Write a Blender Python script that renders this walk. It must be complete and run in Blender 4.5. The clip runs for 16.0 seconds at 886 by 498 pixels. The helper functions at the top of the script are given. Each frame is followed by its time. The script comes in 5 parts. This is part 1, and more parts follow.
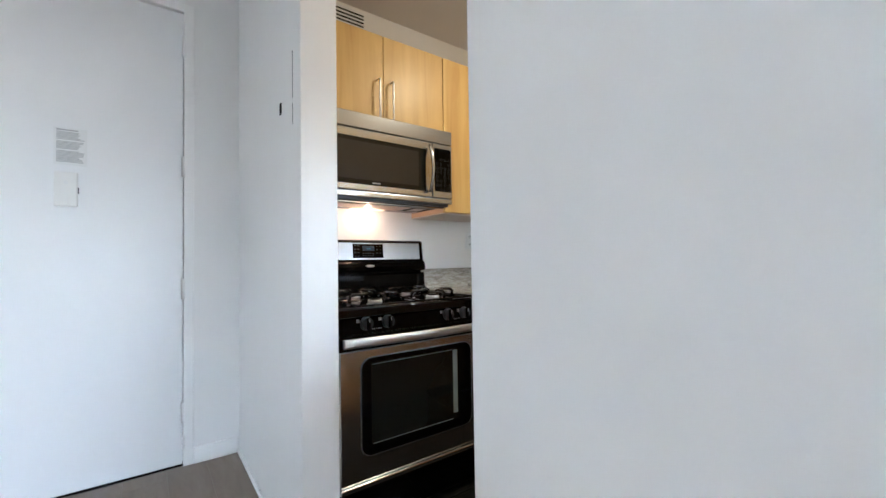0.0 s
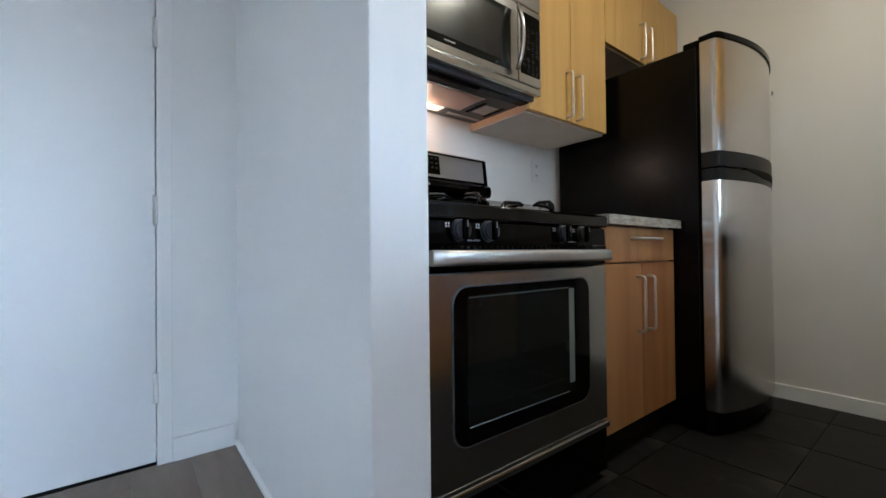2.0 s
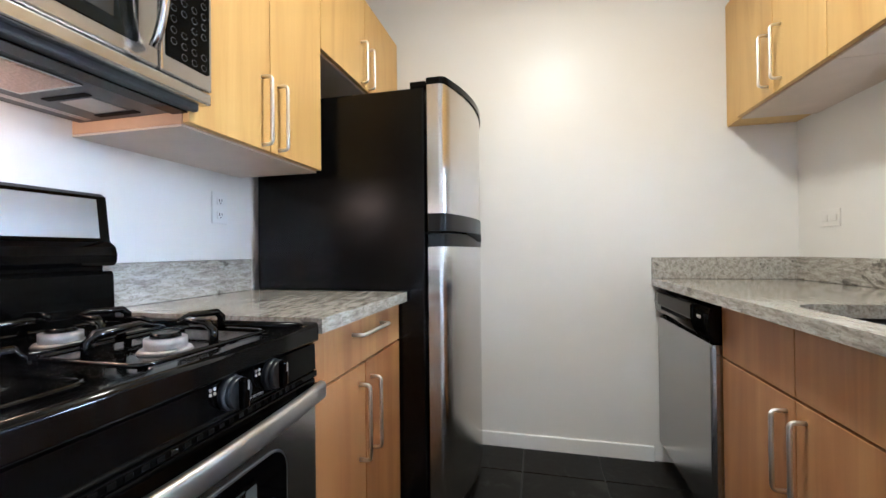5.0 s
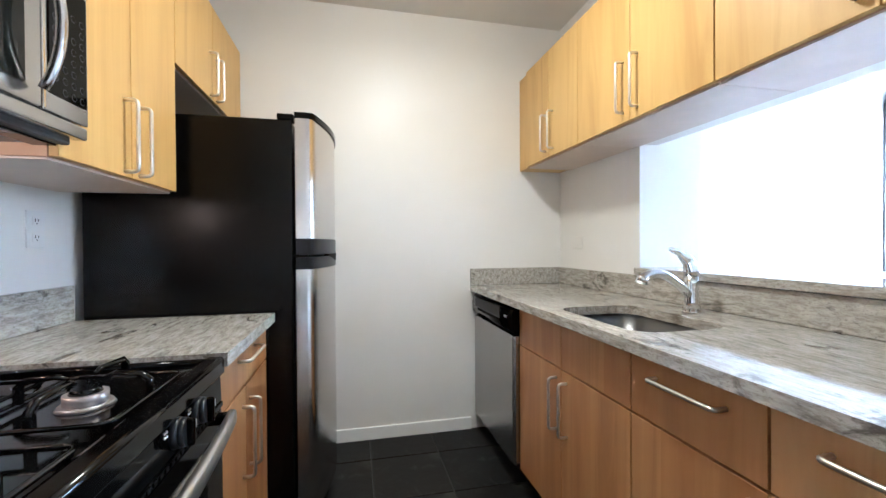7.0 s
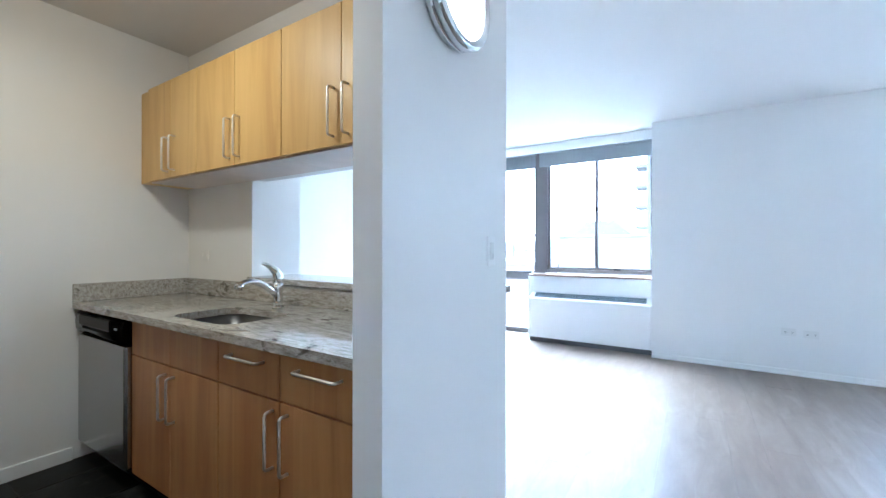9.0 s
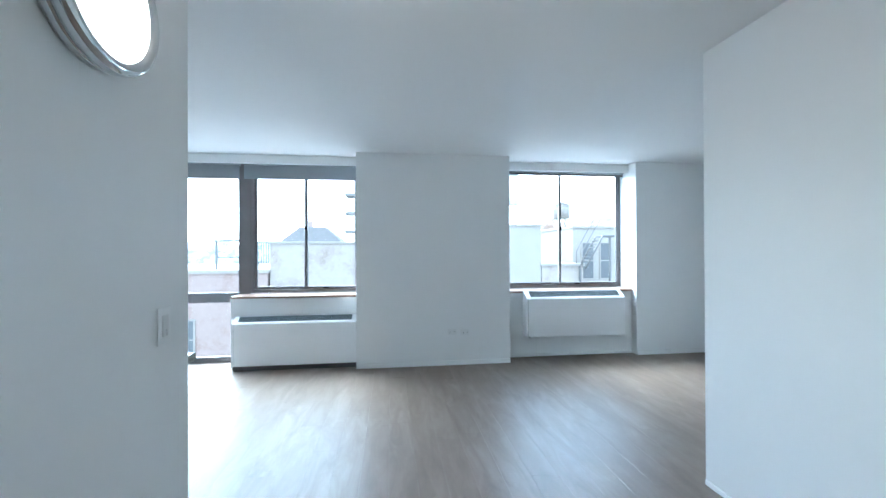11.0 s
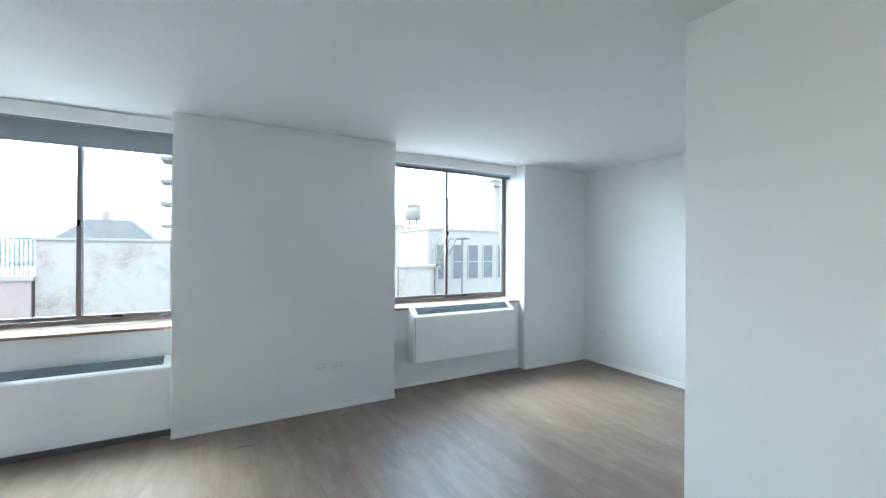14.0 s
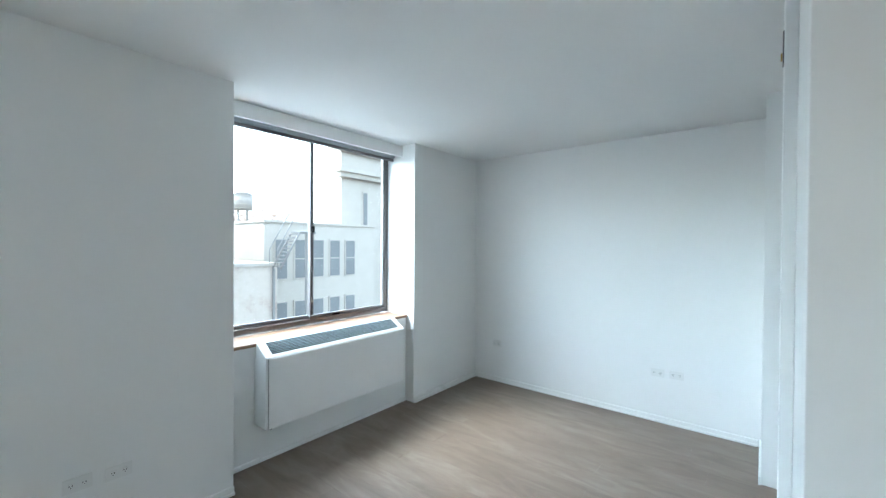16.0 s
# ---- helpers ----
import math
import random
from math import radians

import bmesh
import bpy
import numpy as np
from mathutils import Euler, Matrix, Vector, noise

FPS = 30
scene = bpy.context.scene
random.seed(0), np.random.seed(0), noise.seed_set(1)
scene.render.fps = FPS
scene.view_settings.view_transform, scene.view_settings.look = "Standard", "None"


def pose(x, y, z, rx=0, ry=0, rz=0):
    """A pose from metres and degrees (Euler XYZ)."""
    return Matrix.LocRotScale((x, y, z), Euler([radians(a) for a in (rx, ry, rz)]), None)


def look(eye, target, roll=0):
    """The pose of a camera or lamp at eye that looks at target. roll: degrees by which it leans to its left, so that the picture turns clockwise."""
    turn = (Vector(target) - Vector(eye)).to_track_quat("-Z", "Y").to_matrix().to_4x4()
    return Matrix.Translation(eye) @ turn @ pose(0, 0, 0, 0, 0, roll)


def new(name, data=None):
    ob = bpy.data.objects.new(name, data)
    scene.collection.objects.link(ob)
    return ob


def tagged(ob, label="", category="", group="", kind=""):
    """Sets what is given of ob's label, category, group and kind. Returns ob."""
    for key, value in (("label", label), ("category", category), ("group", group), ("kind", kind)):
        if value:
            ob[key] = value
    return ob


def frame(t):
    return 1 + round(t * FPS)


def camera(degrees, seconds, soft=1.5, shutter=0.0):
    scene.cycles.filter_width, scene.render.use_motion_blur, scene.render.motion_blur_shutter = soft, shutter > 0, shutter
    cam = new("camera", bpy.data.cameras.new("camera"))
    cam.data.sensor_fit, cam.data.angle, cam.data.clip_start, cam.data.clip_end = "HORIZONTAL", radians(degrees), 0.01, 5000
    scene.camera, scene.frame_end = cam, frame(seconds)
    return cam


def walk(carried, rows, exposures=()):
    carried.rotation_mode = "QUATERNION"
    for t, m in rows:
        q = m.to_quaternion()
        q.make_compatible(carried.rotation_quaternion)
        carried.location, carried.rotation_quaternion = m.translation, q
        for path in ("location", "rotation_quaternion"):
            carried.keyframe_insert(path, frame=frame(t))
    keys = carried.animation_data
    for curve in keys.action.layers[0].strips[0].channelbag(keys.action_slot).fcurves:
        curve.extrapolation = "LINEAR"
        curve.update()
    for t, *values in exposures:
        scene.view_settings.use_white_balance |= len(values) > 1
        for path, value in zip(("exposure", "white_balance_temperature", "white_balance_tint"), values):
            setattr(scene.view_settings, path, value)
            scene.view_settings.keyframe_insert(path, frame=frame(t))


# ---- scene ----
cam = camera(95.8, 16.0)
SKY, SUNW = 0.15, 0.06                   # strengths: sky, sun
KITW, HOODW, HALLW = 0.43, 0.066, 0.5   # watts: kitchen lamp, hood lamp, hall lamp
EXPOSURES = [  # seconds, stops, kelvin, tint
    (0.0, 4.75, 5580, 3), (0.5, 4.64, 5600, 3), (1.0, 4.54, 5480, 3), (1.5, 4.46, 5260, 2), (2.0, 4.37, 5160, 1), (3.0, 4.60, 5320, 3), (3.5, 5.0, 5150, 5),
    (5.0, 5.55, 4880, 4), (7.5, 5.55, 4750, 3), (8.0, 5.42, 4900, 2), (8.5, 5.14, 4850, 1), (9.0, 4.79, 4700, 0),
    (9.5, 4.42, 4600, -1), (10.0, 4.16, 4650, -5), (12.5, 3.86, 5400, -6), (16.0, 3.80, 5450, -6)]
PATH = [
    (0, (0.247, 0.862, 1.101), (1.435, 2.47, 1.155), -0.85),
    (0.5, (0.205, 1.134, 1.018), (1.403, 2.736, 1.056), -0.54),
    (1, (0.202, 1.334, 0.976), (1.396, 2.939, 0.964), -0.3),
    (1.5, (0.22, 1.506, 0.872), (1.431, 3.098, 0.876), -0.3),
    (2, (0.331, 1.625, 0.787), (1.561, 3.202, 0.809), -0.6),
    (2.5, (0.476, 1.738, 0.768), (1.852, 3.19, 0.776), -0.5),
    (3, (0.593, 1.796, 0.742), (2.09, 3.122, 0.746), -0.4),
    (3.5, (0.726, 1.84, 0.79), (2.361, 2.992, 0.808), -0.2),
    (4, (0.812, 1.887, 0.87), (2.591, 2.801, 0.884), -0.4),
    (4.5, (0.842, 1.903, 0.958), (2.722, 2.584, 0.978), -0.5),
    (5, (0.844, 1.899, 1.066), (2.79, 2.362, 1.079), -0.6),
    (7.5, (0.454, 2.085, 1.181), (2.31, 1.341, 1.167), -0.27),
    (8, (0.293, 2.068, 1.191), (1.969, 0.977, 1.186), -0.19),
    (8.5, (0.124, 2.11, 1.209), (1.543, 0.7, 1.208), -0.0),
    (9, (-0.021, 2.18, 1.232), (1.039, 0.484, 1.233), 0.07),
    (9.5, (-0.095, 2.19, 1.300), (0.609, 0.318, 1.301), 0.2),
    (10, (-0.086, 2.148, 1.343), (0.189, 0.167, 1.355), -0.05),
    (12.5, (0.056, 1.876, 1.583), (-0.478, -0.051, 1.584), 0.3),
    (13, (0.093, 1.654, 1.561), (-0.562, -0.236, 1.565), 0.3),
    (13.5, (0.096, 1.332, 1.557), (-0.719, -0.495, 1.564), 0.2),
    (14, (0.018, 0.98, 1.56), (-0.947, -0.771, 1.564), 0.3),
    (14.5, (-0.077, 0.631, 1.565), (-1.176, -1.039, 1.564), 0.2),
    (15, (-0.154, 0.358, 1.612), (-1.412, -1.196, 1.596), 0.4),
    (15.5, (-0.288, 0.073, 1.623), (-1.708, -1.335, 1.6), 0.3),
    (16, (-0.399, -0.279, 1.637), (-1.96, -1.529, 1.617), 0.4),
]
walk(cam, [(t, look(eye, target, roll)) for t, eye, target, roll in PATH],
     exposures=EXPOSURES)

# ---- world and lights ----
world = bpy.data.worlds.new("overcast_sky")
scene.world = world
world.use_nodes = True
wn = world.node_tree
sky = wn.nodes.new("ShaderNodeTexSky")
sky.sky_type = "NISHITA"
sky.sun_disc = False
sky.sun_elevation, sky.sun_rotation = radians(54), radians(150)
sky.air_density, sky.dust_density, sky.ozone_density = 1.0, 2.2, 2.0
grey = wn.nodes.new("ShaderNodeHueSaturation")
grey.inputs["Saturation"].default_value = 0.5
wn.links.new(sky.outputs[0], grey.inputs["Color"])
wn.links.new(grey.outputs[0], wn.nodes["Background"].inputs[0])
wn.nodes["Background"].inputs[1].default_value = SKY

sun = new("sun", bpy.data.lights.new("sun", "SUN"))
sun.data.energy, sun.data.angle, sun.data.color = SUNW, radians(40), (1.0, 0.97, 0.92)
sun.matrix_world = look((29, -51, 81), (0, 0, 0))


def area(name, eye, target, w, h, watts, colour):
    lamp = new(name, bpy.data.lights.new(name, "AREA"))
    lamp.data.shape, lamp.data.size, lamp.data.size_y = "RECTANGLE", w, h
    lamp.data.energy, lamp.data.color = watts, colour
    lamp.matrix_world = look(eye, target)
    return lamp


lamp = new("kitchen_lamp_glow", bpy.data.lights.new("kitchen_lamp_glow", "POINT"))
lamp.data.energy, lamp.data.shadow_soft_size, lamp.data.color = KITW, 0.08, (1.0, 0.79, 0.55)
lamp.location = (1.85, 1.80, 2.40)
area("kitchen_lamp_down", (1.85, 1.80, 2.44), (1.85, 1.8001, 0), 0.22, 0.22, KITW, (1.0, 0.79, 0.55))
bulb = new("hood_lamp_glow", bpy.data.lights.new("hood_lamp_glow", "POINT"))
bulb.data.energy, bulb.data.shadow_soft_size, bulb.data.color = HOODW, 0.012, (1.0, 0.64, 0.44)
bulb.location = (1.262, 2.950, 1.376)
area("hall_lamp_glow", (0.565, 1.037, 2.067), (-3, 1.037, 1.9), 0.3, 0.3, HALLW, (1.0, 0.76, 0.62))

# ---- materials ----


def nodes_of(name, colour, rough=0.5, metal=0.0, **more):
    m = bpy.data.materials.new(name)
    m.use_nodes = True
    b = m.node_tree.nodes["Principled BSDF"]
    b.inputs["Base Color"].default_value = (*colour, 1)
    b.inputs["Roughness"].default_value = rough
    b.inputs["Metallic"].default_value = metal
    for k, v in more.items():
        b.inputs[k.replace("_", " ")].default_value = v
    return m, m.node_tree, b


def coords(nt, scale=(1, 1, 1), turn=(0, 0, 0)):
    tc = nt.nodes.new("ShaderNodeTexCoord")
    mp = nt.nodes.new("ShaderNodeMapping")
    mp.inputs["Scale"].default_value = scale
    mp.inputs["Rotation"].default_value = turn
    nt.links.new(tc.outputs["Object"], mp.inputs["Vector"])
    return mp.outputs["Vector"]


def noise_tex(nt, vec, scale, detail=4, rough=0.55, distort=0.0):
    n = nt.nodes.new("ShaderNodeTexNoise")
    n.inputs["Scale"].default_value, n.inputs["Detail"].default_value = scale, detail
    n.inputs["Roughness"].default_value, n.inputs["Distortion"].default_value = rough, distort
    nt.links.new(vec, n.inputs["Vector"])
    return n.outputs["Fac"]


def ramp(nt, fac, stops):
    r = nt.nodes.new("ShaderNodeValToRGB")
    els = r.color_ramp.elements
    while len(els) < len(stops):
        els.new(0.5)
    for e, (p, c) in zip(els, stops):
        e.position, e.color = p, (*c, 1)
    nt.links.new(fac, r.inputs["Fac"])
    return r.outputs["Color"]


def mixed(nt, fac, a, b, mode="MIX"):
    x = nt.nodes.new("ShaderNodeMix")
    x.data_type, x.blend_type = "RGBA", mode
    for sock, v in ((x.inputs[0], fac), (x.inputs[6], a), (x.inputs[7], b)):
        if isinstance(v, (int, float)):
            sock.default_value = v
        elif isinstance(v, tuple):
            sock.default_value = (*v, 1)
        else:
            nt.links.new(v, sock)
    return x.outputs[2]


def bumped(nt, b, height, strength, dist=0.01):
    n = nt.nodes.new("ShaderNodeBump")
    n.inputs["Strength"].default_value, n.inputs["Distance"].default_value = strength, dist
    nt.links.new(height, n.inputs["Height"])
    nt.links.new(n.outputs["Normal"], b.inputs["Normal"])


def ranged(nt, fac, lo, hi):
    r = nt.nodes.new("ShaderNodeMapRange")
    r.inputs["To Min"].default_value, r.inputs["To Max"].default_value = lo, hi
    nt.links.new(fac, r.inputs["Value"])
    return r.outputs["Result"]


def paint(name, colour, rough, strength=0.06):
    m, nt, b = nodes_of(name, colour, rough)
    v = coords(nt)
    big = noise_tex(nt, v, 0.9, 3)
    fine = noise_tex(nt, v, 260, 2)
    dark = tuple(c * 0.965 for c in colour)
    nt.links.new(mixed(nt, big, dark, colour), b.inputs["Base Color"])
    nt.links.new(ranged(nt, noise_tex(nt, v, 5, 3), rough - 0.07, rough + 0.08), b.inputs["Roughness"])
    roll = nt.nodes.new("ShaderNodeMath")
    roll.operation = "ADD"
    nt.links.new(fine, roll.inputs[0])
    nt.links.new(noise_tex(nt, v, 3.0, 2), roll.inputs[1])
    bumped(nt, b, roll.outputs[0], strength, 0.004)
    return m


def wood(name, light, mid, dark, along, rough=0.42, scale=1.0, strip=0.38, stain=None):
    m, nt, b = nodes_of(name, mid, rough)
    sc = [7.0 * scale] * 3
    sc["xyz".index(along)] = 0.55 * scale
    info = nt.nodes.new("ShaderNodeObjectInfo")
    add = nt.nodes.new("ShaderNodeVectorMath")
    add.operation = "MULTIPLY_ADD"
    add.inputs[1].default_value = (9.0, 7.0, 11.0)
    tc = nt.nodes.new("ShaderNodeTexCoord")
    nt.links.new(info.outputs["Random"], add.inputs[0])
    nt.links.new(tc.outputs["Object"], add.inputs[2])
    mp = nt.nodes.new("ShaderNodeMapping")
    mp.inputs["Scale"].default_value = sc
    nt.links.new(add.outputs[0], mp.inputs["Vector"])
    v = mp.outputs["Vector"]
    grain = noise_tex(nt, v, 1.3, 7, 0.62, 1.1)
    fine = noise_tex(nt, v, 14, 4, 0.6)
    col = ramp(nt, grain, [(0.3, dark), (0.5, mid), (0.72, light)])
    col = mixed(nt, ranged(nt, fine, 0.0, 0.28), col, dark)
    col = mixed(nt, ranged(nt, info.outputs["Random"], 0.0, 0.22), col, light)
    sep = nt.nodes.new("ShaderNodeSeparateXYZ")
    nt.links.new(add.outputs[0], sep.inputs[0])
    mul = nt.nodes.new("ShaderNodeMath")
    mul.operation = "MULTIPLY"
    mul.inputs[1].default_value = 9.5
    nt.links.new(sep.outputs["X" if along == "z" else "Y"], mul.inputs[0])
    flo = nt.nodes.new("ShaderNodeMath")
    flo.operation = "FLOOR"
    nt.links.new(mul.outputs[0], flo.inputs[0])
    wh = nt.nodes.new("ShaderNodeTexWhiteNoise")
    wh.noise_dimensions = "1D"
    nt.links.new(flo.outputs[0], wh.inputs["W"])
    col = mixed(nt, ranged(nt, wh.outputs["Value"], 0.0, strip), col, stain or tuple(0.45 * a + 0.55 * c for a, c in zip(mid, dark)))
    figure = ramp(nt, noise_tex(nt, v, 0.5, 4, 0.55, 2.0), [(0.50, (0, 0, 0)), (0.68, (1, 1, 1))])
    col = mixed(nt, ranged(nt, figure, 0.0, 0.45), col, light)
    nt.links.new(col, b.inputs["Base Color"])
    nt.links.new(ranged(nt, grain, rough - 0.05, rough + 0.1), b.inputs["Roughness"])
    bumped(nt, b, fine, 0.06, 0.003)
    b.inputs["Coat Weight"].default_value = 0.06
    b.inputs["Coat Roughness"].default_value = 0.25
    return m


def steel(name, colour, rough, along="x"):
    m, nt, b = nodes_of(name, colour, rough, 1.0)
    sc = [900.0, 900.0, 900.0]
    sc["xyz".index(along)] = 6.0
    fine = noise_tex(nt, coords(nt, sc), 1.0, 1)
    nt.links.new(ranged(nt, fine, rough - 0.012, rough + 0.012), b.inputs["Roughness"])
    smear = noise_tex(nt, coords(nt), 2.2, 3)
    nt.links.new(mixed(nt, smear, colour, tuple(c * 0.93 for c in colour)), b.inputs["Base Color"])
    b.inputs["Anisotropic"].default_value = 0.3
    return m


def granite():
    m, nt, b = nodes_of("granite", (0.4, 0.4, 0.38), 0.075)
    streak = noise_tex(nt, coords(nt, (1.1, 5.2, 5.2), (0, 0, 0.07)), 13.0, 9, 0.72, 0.5)
    col = ramp(nt, streak, [(0.32, (0.16, 0.152, 0.138)), (0.44, (0.34, 0.322, 0.285)), (0.54, (0.50, 0.485, 0.445)), (0.68, (0.64, 0.63, 0.60))])
    speck = noise_tex(nt, coords(nt, (0.7, 1.6, 1.6)), 110, 4, 0.75)
    col = mixed(nt, ranged(nt, ramp(nt, speck, [(0.38, (1, 1, 1)), (0.47, (0, 0, 0))]), 0, 0.6), col, (0.12, 0.112, 0.10))
    vein = noise_tex(nt, coords(nt, (1.0, 2.1, 2.1), (0, 0, -0.35)), 4.5, 8, 0.68, 0.9)
    col = mixed(nt, ranged(nt, ramp(nt, vein, [(0.36, (1, 1, 1)), (0.41, (0, 0, 0))]), 0, 0.85), col, (0.028, 0.028, 0.03))
    cloud = noise_tex(nt, coords(nt, (0.6, 1.5, 1.5)), 3.0, 4)
    col = mixed(nt, ranged(nt, cloud, 0.0, 0.4), col, (0.40, 0.355, 0.285))
    nt.links.new(col, b.inputs["Base Color"])
    bumped(nt, b, speck, 0.02, 0.001)
    return m


def slate():
    m, nt, b = nodes_of("slate_tile", (0.03, 0.03, 0.031), 0.42, Specular_IOR_Level=0.16)
    v = coords(nt)
    cl = noise_tex(nt, v, 5, 7, 0.68, 1.2)
    info = nt.nodes.new("ShaderNodeObjectInfo")
    col = ramp(nt, cl, [(0.34, (0.004, 0.004, 0.004)), (0.50, (0.011, 0.011, 0.0102)), (0.66, (0.046, 0.044, 0.038))])
    col = mixed(nt, ranged(nt, info.outputs["Random"], 0, 0.35), col, (0.028, 0.027, 0.026))
    nt.links.new(col, b.inputs["Base Color"])
    nt.links.new(ranged(nt, cl, 0.32, 0.6), b.inputs["Roughness"])
    bumped(nt, b, noise_tex(nt, v, 30, 5), 0.18, 0.004)
    return m


def plank():
    m, nt, b = nodes_of("vinyl_plank", (0.25, 0.2, 0.165), 0.4)
    info = nt.nodes.new("ShaderNodeObjectInfo")
    add = nt.nodes.new("ShaderNodeVectorMath")
    add.operation = "MULTIPLY_ADD"
    add.inputs[1].default_value = (0.05, 0.12, 0.0)
    geo = nt.nodes.new("ShaderNodeNewGeometry")
    nt.links.new(info.outputs["Random"], add.inputs[0])
    nt.links.new(geo.outputs["Position"], add.inputs[2])
    mp = nt.nodes.new("ShaderNodeMapping")
    mp.inputs["Scale"].default_value = (6.0, 1.4, 1.0)
    nt.links.new(add.outputs[0], mp.inputs["Vector"])
    v = mp.outputs["Vector"]
    g = noise_tex(nt, v, 1.4, 8, 0.6, 0.8)
    f = noise_tex(nt, v, 11, 4, 0.6)
    col = ramp(nt, g, [(0.25, (0.150, 0.112, 0.083)), (0.5, (0.245, 0.19, 0.148)), (0.76, (0.34, 0.28, 0.228))])
    col = mixed(nt, ranged(nt, f, 0.0, 0.3), col, (0.165, 0.132, 0.108))
    col = mixed(nt, ranged(nt, info.outputs["Random"], 0.0, 0.4), col, (0.18, 0.135, 0.102))
    broad = ramp(nt, noise_tex(nt, v, 0.55, 3, 0.5, 0.6), [(0.42, (1, 1, 1)), (0.60, (0, 0, 0))])
    col = mixed(nt, ranged(nt, broad, 0.0, 0.26), col, (0.13, 0.096, 0.072))
    nt.links.new(col, b.inputs["Base Color"])
    nt.links.new(ranged(nt, g, 0.36, 0.48), b.inputs["Roughness"])
    bumped(nt, b, f, 0.07, 0.003)
    return m


def plain(name, colour, rough=0.5, metal=0.0, grain=40.0, vary=0.12, strength=0.05, **more):
    m, nt, b = nodes_of(name, colour, rough, metal, **more)
    v = coords(nt)
    n = noise_tex(nt, v, grain, 4)
    nt.links.new(mixed(nt, n, tuple(c * (1 - vary) for c in colour), tuple(min(1, c * (1 + vary)) for c in colour)), b.inputs["Base Color"])
    nt.links.new(ranged(nt, noise_tex(nt, v, 6, 3), max(0.02, rough * 0.8), rough * 1.25), b.inputs["Roughness"])
    bumped(nt, b, n, strength, 0.002)
    return m


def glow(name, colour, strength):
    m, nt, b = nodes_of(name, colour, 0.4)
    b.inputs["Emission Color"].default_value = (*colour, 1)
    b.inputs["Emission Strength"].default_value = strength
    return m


def masonry(name, a, c, mortar, size=6.0):
    m, nt, b = nodes_of(name, a, 0.9)
    tc = nt.nodes.new("ShaderNodeTexCoord")
    mp = nt.nodes.new("ShaderNodeMapping")
    mp.inputs["Rotation"].default_value = (radians(90), 0, 0)
    nt.links.new(tc.outputs["Object"], mp.inputs["Vector"])
    br = nt.nodes.new("ShaderNodeTexBrick")
    br.inputs["Color1"].default_value, br.inputs["Color2"].default_value, br.inputs["Mortar"].default_value = (*a, 1), (*c, 1), (*mortar, 1)
    br.inputs["Scale"].default_value = size
    br.inputs["Mortar Size"].default_value = 0.02
    nt.links.new(mp.outputs["Vector"], br.inputs["Vector"])
    v = coords(nt)
    worn = ramp(nt, noise_tex(nt, v, 0.55, 6, 0.62), [(0.50, (0, 0, 0)), (0.66, (1, 1, 1))])
    face = mixed(nt, noise_tex(nt, v, 3.0, 4), tuple(x * 1.12 for x in mortar), tuple(x * 0.92 for x in mortar))
    nt.links.new(mixed(nt, worn, face, br.outputs["Color"]), b.inputs["Base Color"])
    return m


M_WALL = paint("wall_paint", (0.84, 0.84, 0.83), 0.45)
M_KWALL = paint("kitchen_wall_paint", (0.80, 0.785, 0.75), 0.42)
M_CEIL = paint("ceiling_paint", (0.82, 0.82, 0.81), 0.7, 0.1)
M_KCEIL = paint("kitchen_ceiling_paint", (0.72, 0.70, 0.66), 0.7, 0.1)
M_TRIM = paint("trim_paint", (0.87, 0.87, 0.86), 0.3, 0.02)
M_DOOR = paint("door_paint", (0.80, 0.81, 0.82), 0.35, 0.03)
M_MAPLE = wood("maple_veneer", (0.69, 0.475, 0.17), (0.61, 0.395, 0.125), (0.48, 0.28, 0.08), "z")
# Same maple as the uppers; the dimmer light low down is in its colour.
M_MAPLE_DIM = wood("maple_veneer_dimmed", (0.56, 0.31, 0.12), (0.46, 0.235, 0.085), (0.31, 0.14, 0.047), "z", strip=0.62, stain=(0.34, 0.135, 0.042))
M_BOX = plain("cabinet_box", (0.56, 0.36, 0.22), 0.5, grain=12)
M_UNDER = plain("cabinet_underside", (0.60, 0.50, 0.42), 0.4, grain=8)
M_SILL = wood("sill_oak", (0.34, 0.21, 0.135), (0.26, 0.15, 0.09), (0.18, 0.10, 0.055), "x")
M_STEEL = steel("brushed_steel", (0.55, 0.55, 0.55), 0.22, "x")
M_FASCIA = steel("brushed_steel_fascia", (0.37, 0.37, 0.38), 0.36, "x")
M_STEELD = steel("dark_brushed_steel", (0.42, 0.415, 0.405), 0.26, "z")
M_STEELV = steel("brushed_steel_upright", (0.64, 0.62, 0.59), 0.21, "z")
vnt = M_STEELV.node_tree
around = vnt.nodes.new("ShaderNodeTangent")
around.direction_type, around.axis = "RADIAL", "Z"
vnt.links.new(around.outputs[0], vnt.nodes["Principled BSDF"].inputs["Tangent"])
vnt.nodes["Principled BSDF"].inputs["Anisotropic"].default_value = 0.85
M_HANDLE = steel("satin_nickel", (0.80, 0.775, 0.73), 0.36, "z")
M_BAR = steel("satin_steel_bar", (0.68, 0.665, 0.645), 0.33, "x")
M_SINK = steel("sink_steel", (0.15, 0.15, 0.15), 0.3, "x")
M_CHROME = nodes_of("chrome", (0.75, 0.76, 0.77), 0.07, 1.0)[0]
M_BLACK = plain("black_enamel", (0.002, 0.002, 0.002), 0.06, grain=90, vary=0.2, strength=0.002, Specular_IOR_Level=0.09)
M_ENAMEL = plain("glossy_black_enamel", (0.002, 0.002, 0.002), 0.09, grain=90, vary=0.2, strength=0.002, Specular_IOR_Level=0.3)
